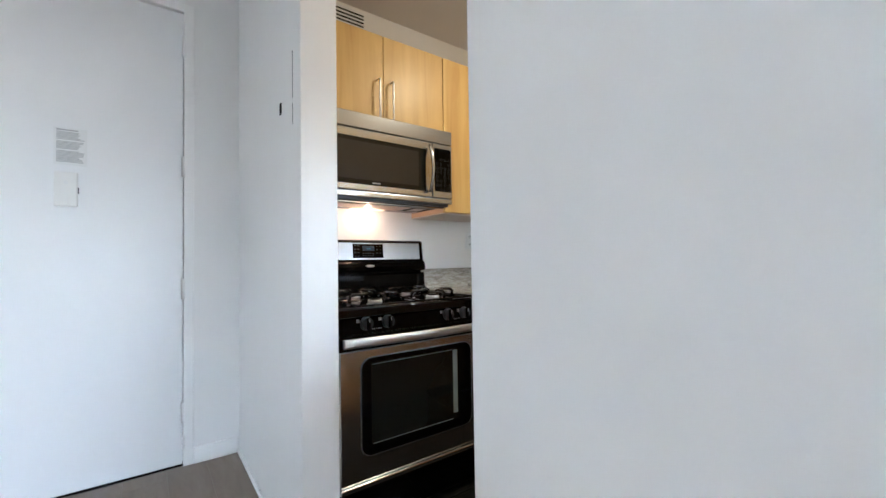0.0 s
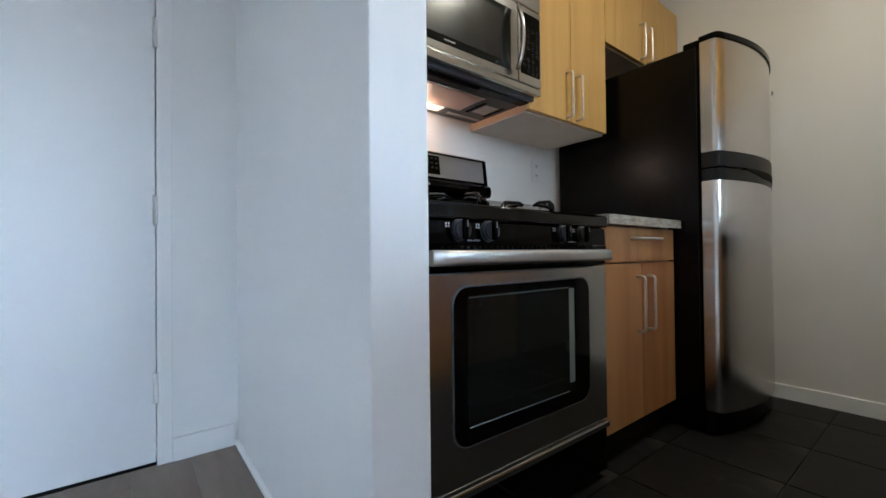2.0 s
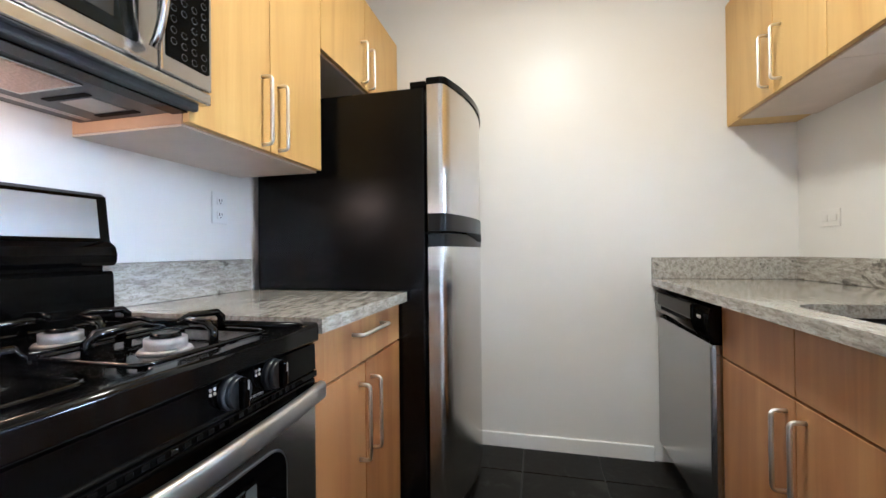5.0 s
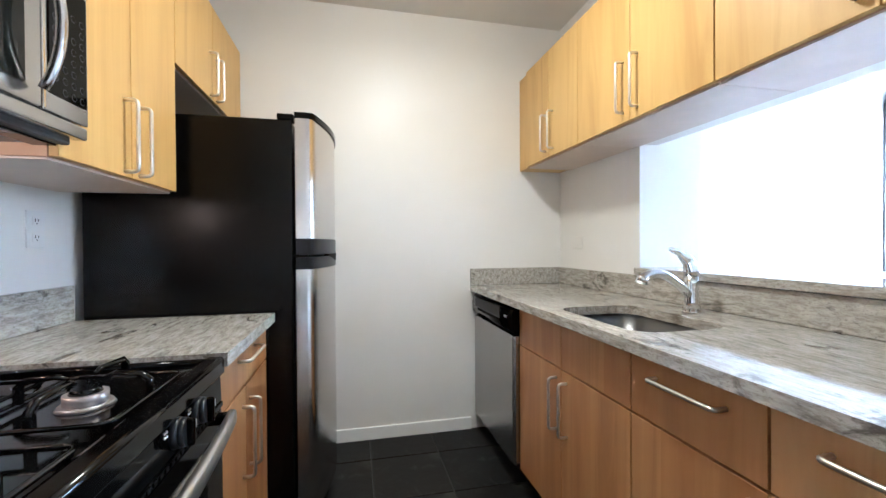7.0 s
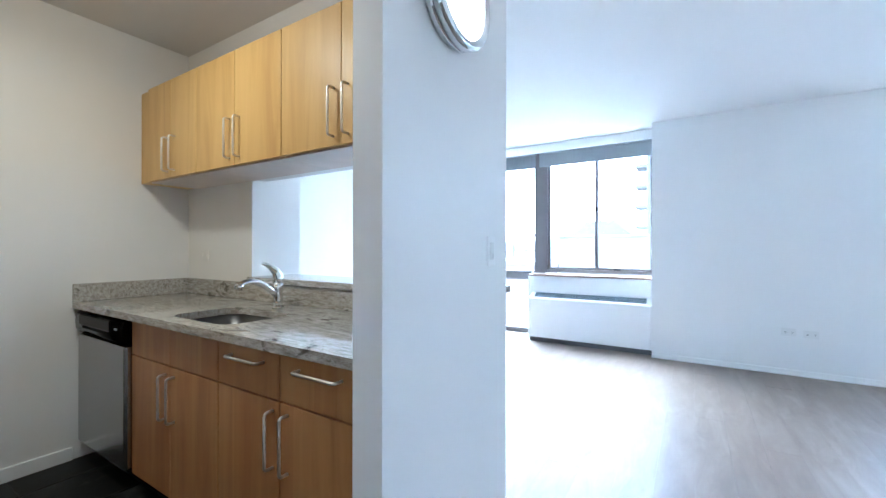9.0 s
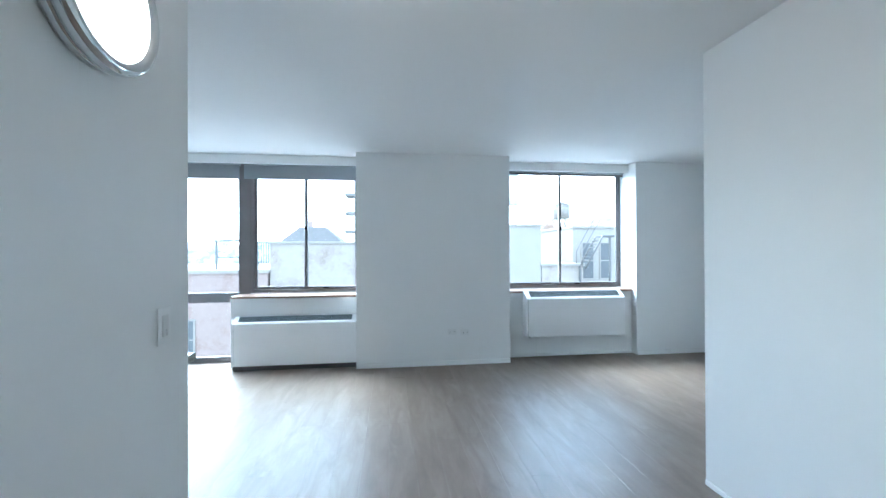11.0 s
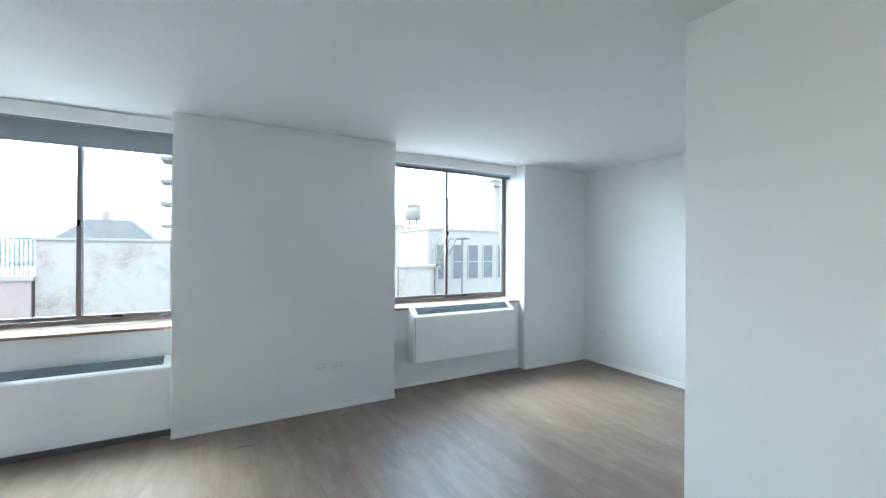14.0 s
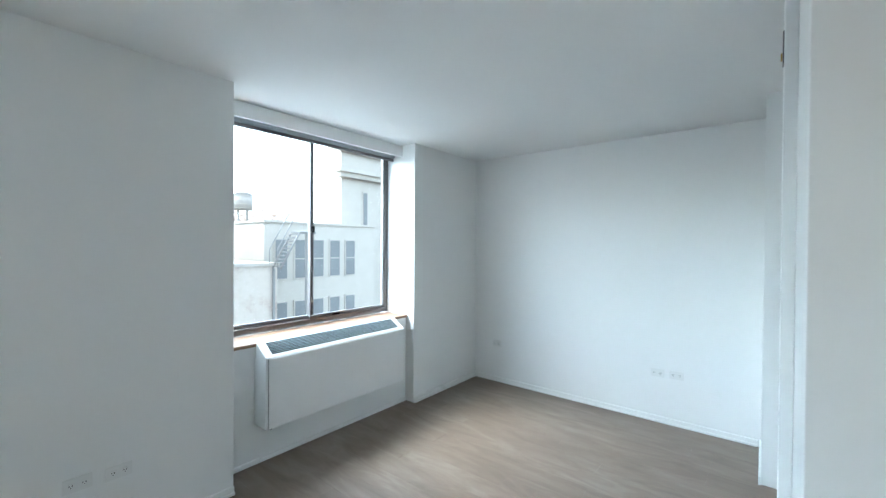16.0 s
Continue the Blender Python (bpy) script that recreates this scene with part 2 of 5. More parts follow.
M_BLACKT = plain("black_textured", (0.0025, 0.0024, 0.0024), 0.24, grain=420, vary=0.3, strength=0.08, Specular_IOR_Level=0.18)
M_IRON = plain("cast_iron", (0.002, 0.002, 0.002), 0.14, grain=200, vary=0.3, strength=0.02, Specular_IOR_Level=0.35)
M_KNOB = plain("black_knob_plastic", (0.016, 0.018, 0.021), 0.3, grain=60, Specular_IOR_Level=0.4)
M_GRIP = plain("black_moulded_plastic", (0.010, 0.010, 0.0105), 0.38, grain=120, Specular_IOR_Level=0.2)
M_DARKGLASS = plain("dark_glass", (0.009, 0.0105, 0.0095), 0.05, grain=5, vary=0.1, strength=0.0, Specular_IOR_Level=0.3)
M_GREY = plain("grey_plastic", (0.10, 0.10, 0.105), 0.4)
M_HOOD = plain("hood_underside", (0.06, 0.06, 0.062), 0.42)
M_MESH = plain("filter_mesh", (0.50, 0.34, 0.26), 0.4, 0.2, grain=220, vary=0.75, strength=0.9)
M_MARK = plain("printed_marks", (0.42, 0.42, 0.42), 0.6)
M_MARKD = plain("printed_marks_dim", (0.055, 0.055, 0.058), 0.6)
M_DISPLAY = glow("clock_display", (0.004, 0.010, 0.022), 0.002)
M_GRANITE = granite()
M_SLATE = slate()
M_GROUT = plain("dark_grout", (0.05, 0.047, 0.042), 0.9, grain=150)
M_PLANK = plank()
M_SUB = plain("plank_joint", (0.19, 0.15, 0.12), 0.6)
M_WHITEP = plain("white_plastic", (0.77, 0.77, 0.755), 0.35, grain=20, vary=0.02, strength=0.01)
M_SLOT = plain("dark_slot", (0.006, 0.006, 0.006), 0.7, Specular_IOR_Level=0.1)
M_UNIT = plain("white_sheet_metal", (0.86, 0.865, 0.865), 0.35, grain=6, vary=0.02, strength=0.01)
M_GRILLE = plain("grille_metal", (0.36, 0.42, 0.46), 0.3, 0.3)
M_GRILLED = plain("grille_mesh", (0.020, 0.025, 0.029), 0.4, grain=200, vary=0.12)
M_FRAME = plain("bronze_aluminium", (0.185, 0.17, 0.165), 0.42, 0.5, grain=15, vary=0.08, strength=0.02)
M_SHADE = plain("roller_shade", (0.31, 0.33, 0.345), 0.85, grain=500, vary=0.15, strength=0.15)
M_LAMPG = glow("lamp_glass", (1.0, 0.9, 0.74), 0.5)
M_HOODL = glow("hood_lamp_glass", (1.0, 0.66, 0.40), 0.07)
M_PAPER = plain("paper", (0.74, 0.75, 0.75), 0.7, vary=0.03)
M_INK = plain("printed_ink", (0.36, 0.37, 0.38), 0.8)
M_BRASS = plain("brass", (0.45, 0.30, 0.10), 0.35, 1.0)
M_GLASS, gnt, gb = nodes_of("window_glass", (1, 1, 1), 0.0, 0.0, IOR=1.05)
gb.inputs["Transmission Weight"].default_value = 1.0
M_BRICKW = masonry("painted_brick", (0.26, 0.19, 0.145), (0.135, 0.088, 0.064), (0.285, 0.235, 0.192), 6.5)
M_BRICKR = masonry("red_brick", (0.23, 0.14, 0.105), (0.15, 0.086, 0.064), (0.265, 0.192, 0.155), 6.5)
M_STONE = plain("pale_masonry", (0.27, 0.232, 0.192), 0.85, grain=1.5, vary=0.1)
M_TAN = plain("tan_masonry", (0.28, 0.21, 0.145), 0.85, grain=1.5, vary=0.1)
M_SLATER = plain("roof_slate", (0.052, 0.047, 0.043), 0.85, grain=2.0, vary=0.2)
# Haze put into the material: pale base plus emission, on no lamp.
M_HAZEGLOW = glow("haze_as_glow", (0.40, 0.42, 0.44), 0.075)
M_TANK = plain("weathered_cedar", (0.24, 0.21, 0.18), 0.9, grain=3, vary=0.2)
# Twig brown with added emission, so the trees don't render dark.
M_TWIGGLOW = glow("twigs_with_glow", (0.30, 0.23, 0.19), 0.085)
M_RAILG = plain("grey_painted_rail", (0.13, 0.118, 0.106), 0.7)
M_PANE = plain("far_window", (0.105, 0.10, 0.094), 0.75, grain=1, vary=0.3)
M_ASPHALT = plain("bounce_concrete", (0.11, 0.107, 0.104), 0.9, grain=1, vary=0.2)
M_TOWER = plain("tower_concrete", (0.16, 0.145, 0.127), 0.7, grain=0.5, vary=0.15)

# ---- builders ----
BASE = {}


def box(bm, x0, y0, z0, x1, y1, z1, bevel=0.0, seg=2):
    lo, hi = [min(a, b) for a, b in ((x0, x1), (y0, y1), (z0, z1))], [max(a, b) for a, b in ((x0, x1), (y0, y1), (z0, z1))]
    g = bmesh.ops.create_cube(bm, size=1.0)
    for v in g["verts"]:
        v.co = [lo[i] + (v.co[i] + 0.5) * (hi[i] - lo[i]) for i in range(3)]
    if bevel:
        edges = {e for v in g["verts"] for e in v.link_edges}
        bmesh.ops.bevel(bm, geom=list(edges), offset=bevel, segments=seg, affect="EDGES", profile=0.5)


def boxes(*specs, bevel=0.0):
    bm = bmesh.new()
    for s in specs:
        box(bm, *s, bevel=bevel)
    return bm


def tube(bm, pts, r, n=8, flat=1.0):
    pts = [Vector(p) for p in pts]
    rings = []
    side = None
    for i, p in enumerate(pts):
        d = (pts[min(i + 1, len(pts) - 1)] - pts[max(i - 1, 0)]).normalized()
        if side is None:
            side = d.orthogonal().normalized()
        side = (side - d * side.dot(d)).normalized()
        up = d.cross(side)
        rad = r[i] if isinstance(r, (list, tuple)) else r
        rings.append([bm.verts.new(p + (side * math.cos(2 * math.pi * k / n) + up * math.sin(2 * math.pi * k / n) * flat) * rad) for k in range(n)])
    for a, b in zip(rings, rings[1:]):
        for k in range(n):
            bm.faces.new((a[k], a[(k + 1) % n], b[(k + 1) % n], b[k])).smooth = True
    bm.faces.new(rings[0][::-1])
    bm.faces.new(rings[-1])


def bent(points, radius=0.012, steps=4):
    """The path through the points with rounded corners."""
    pts = [Vector(p) for p in points]
    out = [pts[0]]
    for a, b, c in zip(pts, pts[1:], pts[2:]):
        p, q = b + (a - b).normalized() * radius, b + (c - b).normalized() * radius
        out += [p.lerp(b, s / steps).lerp(b.lerp(q, s / steps), s / steps) for s in range(steps + 1)]
    return out + [pts[-1]]


def disc(bm, centre, axis, r, depth, n=24, r2=None):
    a = Vector(axis).normalized()
    c = Vector(centre)
    tube_pts = [c, c + a * depth]
    tube(bm, tube_pts, [r, r if r2 is None else r2], n)


def mesh_of(name, bm, material):
    bmesh.ops.recalc_face_normals(bm, faces=bm.faces)
    me = bpy.data.meshes.new(name)
    bm.to_mesh(me)
    bm.free()
    me.materials.append(material)
    return me


def thing(name, at, label, category, group=""):
    ob = new(name)
    ob.empty_display_size = 0.1
    ob.location = at
    BASE[ob] = Vector(at)
    return tagged(ob, label, category, group)


def part(name, bm, material, parent, label=""):
    """One mesh, laid out in world metres, as a part of its parent."""
    base = BASE[parent]
    bmesh.ops.translate(bm, verts=bm.verts, vec=-base)
    ob = new(name, mesh_of(name, bm, material))
    ob.parent = parent
    BASE[ob] = base
    return tagged(ob, label)


def solid(name, bm, material, label, category, kind="", at=None):
    """One plain mesh that stands alone."""
    if at is None:
        at = (0, 0, 0)
    bmesh.ops.translate(bm, verts=bm.verts, vec=-Vector(at))
    ob = new(name, mesh_of(name, bm, material))
    ob.location = at
    BASE[ob] = Vector(at)
    return tagged(ob, label, category, "", kind)


def structure(name, bm, material, label, category):
    return solid(name, bm, material, label, category, "structure")


def prism(bm, outline, z0, z1, hole=None):
    """An upright prism over a flat outline, with one hole through it."""
    def loop(pts):
        vs = [bm.verts.new((x, y, z0)) for x, y in pts]
        return vs, [bm.edges.new((a, b)) for a, b in zip(vs, vs[1:] + vs[:1])]
    es = loop(outline)[1] + (loop(hole)[1] if hole else [])
    faces = [f for f in bmesh.ops.triangle_fill(bm, use_beauty=True, edges=es)["geom"] if isinstance(f, bmesh.types.BMFace)]
    top = bmesh.ops.extrude_face_region(bm, geom=faces)["geom"]
    bmesh.ops.translate(bm, verts=[v for v in top if isinstance(v, bmesh.types.BMVert)], vec=(0, 0, z1 - z0))


def rounded(x0, y0, x1, y1, r, n=5):
    pts = []
    for cx, cy, a in ((x1 - r, y1 - r, 0), (x0 + r, y1 - r, 90), (x0 + r, y0 + r, 180), (x1 - r, y0 + r, 270)):
        pts += [(cx + r * math.cos(radians(a + 90 * k / n)), cy + r * math.sin(radians(a + 90 * k / n))) for k in range(n + 1)]
    return pts


# ---- large structure ----
H, HK = 2.685, 2.61            # ceilings: rooms, kitchen
XE, XL, XW, XH = 3.055, 3.42, -4.58, -1.99
YN, YK, YS = 3.49, 3.045, -2.97
T = 0.14

structure("wall_entry", boxes((-2.13, YN, 0, -0.56, YN + T, H), (-0.56, YN, 2.55, 0.45, YN + T, H), (0.45, YN, 0, 0.685, YN + T, H)), M_WALL, "white painted entry wall around the front door", "wall")
structure("wall_kitchen_north", boxes((0.821, YK, 0, XE + T, YN + T, H)), M_KWALL, "off-white painted kitchen wall behind the range", "wall")
structure("wall_stub", boxes((0.685, 2.30, 0, 0.821, YN + T, H), bevel=0.003), M_WALL, "white painted wall end between entry and kitchen", "wall")
structure("wall_kitchen_east", boxes((XE, 0.71, 0, XE + T, YK, H)), M_KWALL, "off-white painted end wall of the galley kitchen", "wall")
structure("wall_pass_through", boxes((2.285, 0.355, 0, XL, 0.71, H)), M_KWALL, "off-white wall beside the wide pass-through opening", "wall")
structure("wall_pass_through_head", boxes((0.785, 0.612, 1.660, 2.285, 0.71, H)), M_KWALL, "off-white wall above the wide pass-through opening", "wall")
structure("wall_pass_through_sill", boxes((0.785, 0.588, 0, 2.285, 0.71, 1.025)), M_KWALL, "off-white half wall below the pass-through opening", "wall")
bm = bmesh.new()
prism(bm, [(0.656, 0.588), (0.785, 0.588), (0.785, 1.366), (0.677, 1.366)], 0, H)
structure("wall_pillar", bm, M_WALL, "white painted wall end beside the kitchen counter", "wall")
structure("wall_living_east", boxes((XL, -2.88, 0, XL + T, 0.71, H), (XL, -3.6, 0, XL + T, -2.88, 0.9), (XL, -3.6, 2.5, XL + T, -2.88, H)), M_WALL, "white painted side wall of the living room", "wall")
structure("wall_hall_west", boxes((XH - T, -0.178, 0, XH, YN + T, H), bevel=0.003), M_WALL, "white painted long wall of the entry hall", "wall")
structure("wall_closet_front", boxes((-2.62, -0.178, 0, XH - T, -0.08, H), (-3.92, -0.178, 2.42, -2.62, -0.08, H), (XW, -0.275, 0, -3.92, -0.08, H)), M_WALL, "white painted wall around an open closet", "wall")
structure("trim_closet", boxes((-2.622, -0.222, 0, -2.52, -0.1785, H - 0.002), bevel=0.003), M_TRIM, "white painted casing beside the open closet", "trim")
structure("wall_closet_back", boxes((-4.0, 0.52, 0, XH - T, 0.6, H), (-4.0, -0.08, 0, -3.92, 0.52, H)), M_WALL, "plain white inside of the closet", "wall")
structure("wall_living_west", boxes((XW - T, -3.7, 0, XW, -0.08, H)), M_WALL, "white painted end wall of the living room", "wall")
structure("wall_window_pier", boxes((-1.583, -3.60, 0, 0.381, YS, H), bevel=0.004), M_WALL, "white painted pier between the two windows", "wall")
structure("wall_window_column", boxes((XW, -3.60, 0, -3.44, -3.095, H), bevel=0.004), M_WALL, "white painted column beside the window", "wall")
structure("wall_under_window_far", boxes((-3.44, -3.60, 0, -1.583, -3.21, 0.875)), M_WALL, "white painted low wall under the window", "wall")
structure("wall_under_window_wide", boxes((0.381, -3.60, 0, 1.93, -3.19, 0.865)), M_WALL, "white painted low wall under the wide window", "wall")
structure("wall_window_head", boxes((-3.44, -3.60, 2.63, -1.583, -3.47, H), (0.381, -3.60, 2.63, XL, -3.47, H)), M_WALL, "white painted strip above the windows", "wall")
structure("ceiling", boxes((XW - T, -3.6, H, XL + T, YN + T, H + 0.12)), M_CEIL, "flat white painted ceiling", "ceiling")
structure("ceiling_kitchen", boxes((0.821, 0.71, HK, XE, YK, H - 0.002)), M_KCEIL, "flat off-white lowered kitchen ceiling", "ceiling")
structure("ceiling_kitchen_edge", boxes((0.677, 1.366, HK, 0.821, 2.30, H - 0.002)), M_WALL, "white edge where the kitchen ceiling drops", "ceiling")
floor = structure("floor", boxes((XW - T, -3.6, -0.12, XL + T, YN + T, -0.012)), M_SUB, "grey-brown wood-look plank floor", "floor")
floor_k = structure("floor_kitchen", boxes((0.70, 0.71, -0.011, XE, YK, -0.004)), M_GROUT, "dark slate tile kitchen floor", "floor")


def skirting(name, runs, h, d=0.014):
    bm = bmesh.new()
    for x0, y0, x1, y1, nx, ny in runs:
        if ny:
            box(bm, x0, y0, 0, x1, y0 + ny * d, h, 0.003, 1)
            if FOOT:
                box(bm, x0, y0 + ny * d, 0, x1, y0 + ny * (d + 0.012), 0.02, 0.004, 2)
        else:
            box(bm, x0, y0, 0, x0 + nx * d, y1, h, 0.003, 1)
            if FOOT:
                box(bm, x0 + nx * d, y0, 0, x0 + nx * (d + 0.012), y1, 0.02, 0.004, 2)
    structure(name, bm, M_TRIM, "white painted baseboard with a quarter-round foot", "baseboard")


FOOT = True
skirting("baseboard_pier", [(-1.583, YS, 0.381, YS, 0, 1)], 0.055)
skirting("baseboard_column", [(XW + 0.026, -3.095, -3.44, -3.095, 0, 1)], 0.055)
skirting("baseboard_west", [(XW, -3.095, XW, -0.30, 1, 0)], 0.055)
FOOT = False
skirting("baseboard_recess", [(-3.44, -3.21, -1.583, -3.21, 0, 1)], 0.035)
skirting("baseboard_kitchen", [(XE, 1.345, XE, 2.30, -1, 0)], 0.078)
skirting("baseboard_entry", [(0.456, YN, 0.671, YN, 0, -1)], 0.09)
skirting("baseboard_stub", [(0.685, 2.31, 0.685, YN, -1, 0)], 0.0205)
skirting("baseboard_hall", [(XH, -0.168, XH, YN, 1, 0)], 0.03)
skirting("baseboard_closet", [(XW, -0.275, -3.90, -0.275, 0, -1)], 0.06)

# ---- kitchen ----


def pull(x, y, z, length, out, upright, parent):
    """A bent-wire bar pull on a face at y, which looks along out (+1 or -1)."""
    bm = bmesh.new()
    a, o = length / 2, 0.034 * out
    if upright:
        path = [(x, y, z - a), (x, y + o, z - a), (x, y + o, z + a), (x, y, z + a)]
    else:
        path = [(x - a, y, z), (x - a, y + o, z), (x + a, y + o, z), (x + a, y, z)]
    tube(bm, bent(path, 0.014), 0.0056, 8)
    part("handle", bm, M_HANDLE, parent, "satin nickel bar pull")


def cabinet(name, label, x0, x1, yb, yf, z0, z1, fronts, group, toe=0.0):
    """A frameless cabinet: fronts are (kind, x0, x1, z0, z1, handle) with handle (x, z, upright) or None."""
    out = 1 if yf > yb else -1
    c = thing(name, ((x0 + x1) / 2, (yb + yf) / 2, z0), label, "cabinet", group)
    bf = yf - out * 0.021
    specs = [(x0 + 0.001, yb, z0 + toe, x1 - 0.001, bf, 0.69 if name == "sink_cabinet" else z1)]
    if name == "sink_cabinet":
        specs += [(x0 + 0.001, yb, 0.69, x0 + 0.02, bf, z1), (x1 - 0.02, yb, 0.69, x1 - 0.001, bf, z1), (x0 + 0.02, bf - 0.018, 0.69, x1 - 0.02, bf, z1)]
    part("body", boxes(*specs, bevel=0.001), M_BOX, c)
    if toe:
        part("toe_kick", boxes((x0 + 0.001, yb, z0, x1 - 0.001, yf - out * 0.075, z0 + toe - 0.002)), M_SLOT, c, "black recessed toe kick")
    else:
        part("underside", boxes((x0 + 0.001, yb, z0 - 0.006, x1 - 0.001, bf, z0 - 0.001)), M_UNDER, c, "pale laminated underside")
    for kind, a, b, lo, hi, h in fronts:
        # Base fronts take the darker maple copy, which has their shade painted in.
        f = part(kind, boxes((a + 0.0018, bf + out * 0.002, lo + 0.0018, b - 0.0018, yf, hi - 0.0018), bevel=0.0016), M_MAPLE_DIM if toe else M_MAPLE, c, "honey maple veneer with dim warm light painted in" if toe else "honey maple veneer")
        if h:
            pull(h[0], yf, h[1], h[3] if len(h) > 3 else 0.2, out, h[2], f)
    return c


UP = "upper kitchen cabinets"
LOW = "base kitchen cabinets"
MAPLE = "honey maple cabinet with nickel pulls"
# range side
NF = 2.686
cabinet("wall_cabinet", MAPLE + ", above the microwave", 0.845, 1.609, YK, NF, 1.826, 2.268,
        [("door", 0.845, 1.227, 1.826, 2.268, (1.19, 1.925, True)), ("door", 1.227, 1.609, 1.826, 2.268, (1.267, 1.925, True))], UP)
cabinet("wall_cabinet", MAPLE + ", above the small counter", 1.611, 2.198, YK, NF, 1.372, 2.268,
        [("door", 1.611, 1.905, 1.372, 2.268, (1.868, 1.487, True)), ("door", 1.905, 2.198, 1.372, 2.268, (1.943, 1.487, True))], UP)
cabinet("wall_cabinet", MAPLE + ", above the refrigerator", 2.20, 3.045, YK, NF, 1.835, 2.268,
        [("door", 2.20, 2.595, 1.835, 2.268, (2.555, 1.945, True, 0.19)), ("door", 2.595, 3.045, 1.835, 2.268, (2.635, 1.945, True, 0.19))], UP)
cabinet("base_cabinet", MAPLE + ", one drawer over two doors", 1.652, 2.245, YK, 2.402, 0.0, 0.885,
        [("drawer", 1.652, 2.245, 0.745, 0.882, (1.965, 0.838, False)), ("door", 1.652, 1.948, 0.125, 0.742, (1.906, 0.581, True, 0.214)),
         ("door", 1.948, 2.245, 0.125, 0.742, (1.986, 0.581, True, 0.214))], LOW, 0.12)
# sink side
SF = 1.018
cabinet("wall_cabinet", MAPLE + ", above the dishwasher", 2.33, 2.915, 0.71, SF, 1.657, 2.245,
        [("door", 2.33, 2.622, 1.657, 2.245, (2.572, 1.797, True)), ("door", 2.622, 2.915, 1.657, 2.245, (2.655, 1.797, True))], UP)
cabinet("wall_cabinet", MAPLE + ", above the sink", 1.583, 2.329, 0.71, SF, 1.657, 2.245,
        [("door", 1.583, 1.955, 1.657, 2.245, (1.912, 1.797, True)), ("door", 1.955, 2.329, 1.657, 2.245, (1.995, 1.797, True))], UP)
cabinet("wall_cabinet", MAPLE + ", beside the wall end", 0.81, 1.581, 0.71, SF, 1.657, 2.245,
        [("door", 0.81, 1.196, 1.657, 2.245, (1.156, 1.797, True)), ("door", 1.196, 1.581, 1.657, 2.245, (1.238, 1.797, True))], UP)
solid("cabinet_filler", boxes((0.7865, 0.715, 1.657, 0.808, 1.0, 2.245)), M_MAPLE, "narrow maple filler strip beside the wall cabinet", "filler strip")
solid("cabinet_filler", boxes((2.917, 0.715, 1.657, XE - 0.002, 1.0, 2.245)), M_MAPLE, "narrow maple filler strip beside the end wall", "filler strip")
BF = 1.302
cabinet("sink_cabinet", MAPLE + ", two doors under the sink", 1.585, 2.37, 0.715, BF, 0.0, 0.885,
        [("false_front", 1.585, 1.978, 0.703, 0.882, None), ("false_front", 1.978, 2.37, 0.703, 0.882, None),
         ("door", 1.585, 1.978, 0.105, 0.70, (1.938, 0.56, True)), ("door", 1.978, 2.37, 0.105, 0.70, (2.014, 0.56, True))], LOW, 0.10)
cabinet("base_cabinet", MAPLE + ", one drawer over one door", 1.196, 1.583, 0.715, BF, 0.0, 0.885,
        [("drawer", 1.196, 1.583, 0.703, 0.882, (1.385, 0.826, False)), ("door", 1.196, 1.583, 0.105, 0.70, (1.232, 0.564, True))], LOW, 0.10)
cabinet("base_cabinet", MAPLE + ", one drawer over one door", 0.80, 1.194, 0.715, BF, 0.0, 0.885,
        [("drawer", 0.80, 1.194, 0.703, 0.882, (0.992, 0.826, False)), ("door", 0.80, 1.194, 0.105, 0.70, (1.152, 0.564, True))], LOW, 0.10)

# granite
bm = bmesh.new()
prism(bm, [(0.787, 0.712), (XE - 0.002, 0.712), (XE - 0.002, 1.345), (0.787, 1.352)], 0.886, 0.92, rounded(1.585, 0.935, 2.075, 1.272, 0.08))
counter = solid("countertop", bm, M_GRANITE, "polished grey veined granite countertop with a sink cutout", "countertop")
solid("backsplash", boxes((0.787, 0.712, 0.921, XE - 0.022, 0.732, 1.026), bevel=0.002), M_GRANITE, "grey veined granite backsplash strip below the pass-through", "backsplash")
solid("backsplash", boxes((XE - 0.021, 0.712, 0.921, XE - 0.001, 1.345, 1.026), bevel=0.002), M_GRANITE, "grey veined granite backsplash strip on the end wall", "backsplash")
solid("bar_ledge", boxes((0.7865, 0.405, 1.03, 2.283, 0.748, 1.062), (0.712, 0.405, 1.03, 0.7865, 0.586, 1.062), bevel=0.003), M_GRANITE, "grey granite ledge lying in the pass-through", "ledge")
bm = bmesh.new()
prism(bm, [(1.648, 2.368), (2.238, 2.368), (2.238, YK), (1.648, YK)], 0.886, 0.92)
solid("countertop", bm, M_GRANITE, "short grey veined granite countertop beside the range", "countertop")
solid("backsplash", boxes((1.648, YK - 0.021, 0.921, 2.238, YK - 0.001, 1.044), bevel=0.002), M_GRANITE, "grey veined granite backsplash behind the short counter", "backsplash")

# sink
s = thing("kitchen_sink", (1.83, 1.10, 0.70), "undermount brushed stainless steel sink bowl", "sink")
bm = bmesh.new()
rings = []
for z, inset, r in ((0.8855, -0.012, 0.08), (0.8855, -0.002, 0.072), (0.74, 0.012, 0.06), (0.712, 0.03, 0.05), (0.705, 0.08, 0.03)):
    rings.append([bm.verts.new((x, y, z)) for x, y in rounded(1.585 + inset, 0.935 + inset, 2.075 - inset, 1.272 - inset, r + 0.008)])
for a, b in zip(rings, rings[1:]):
    for k in range(len(a)):
        bm.faces.new((a[k], a[(k + 1) % len(a)], b[(k + 1) % len(a)], b[k])).smooth = True
bm.faces.new(rings[-1])
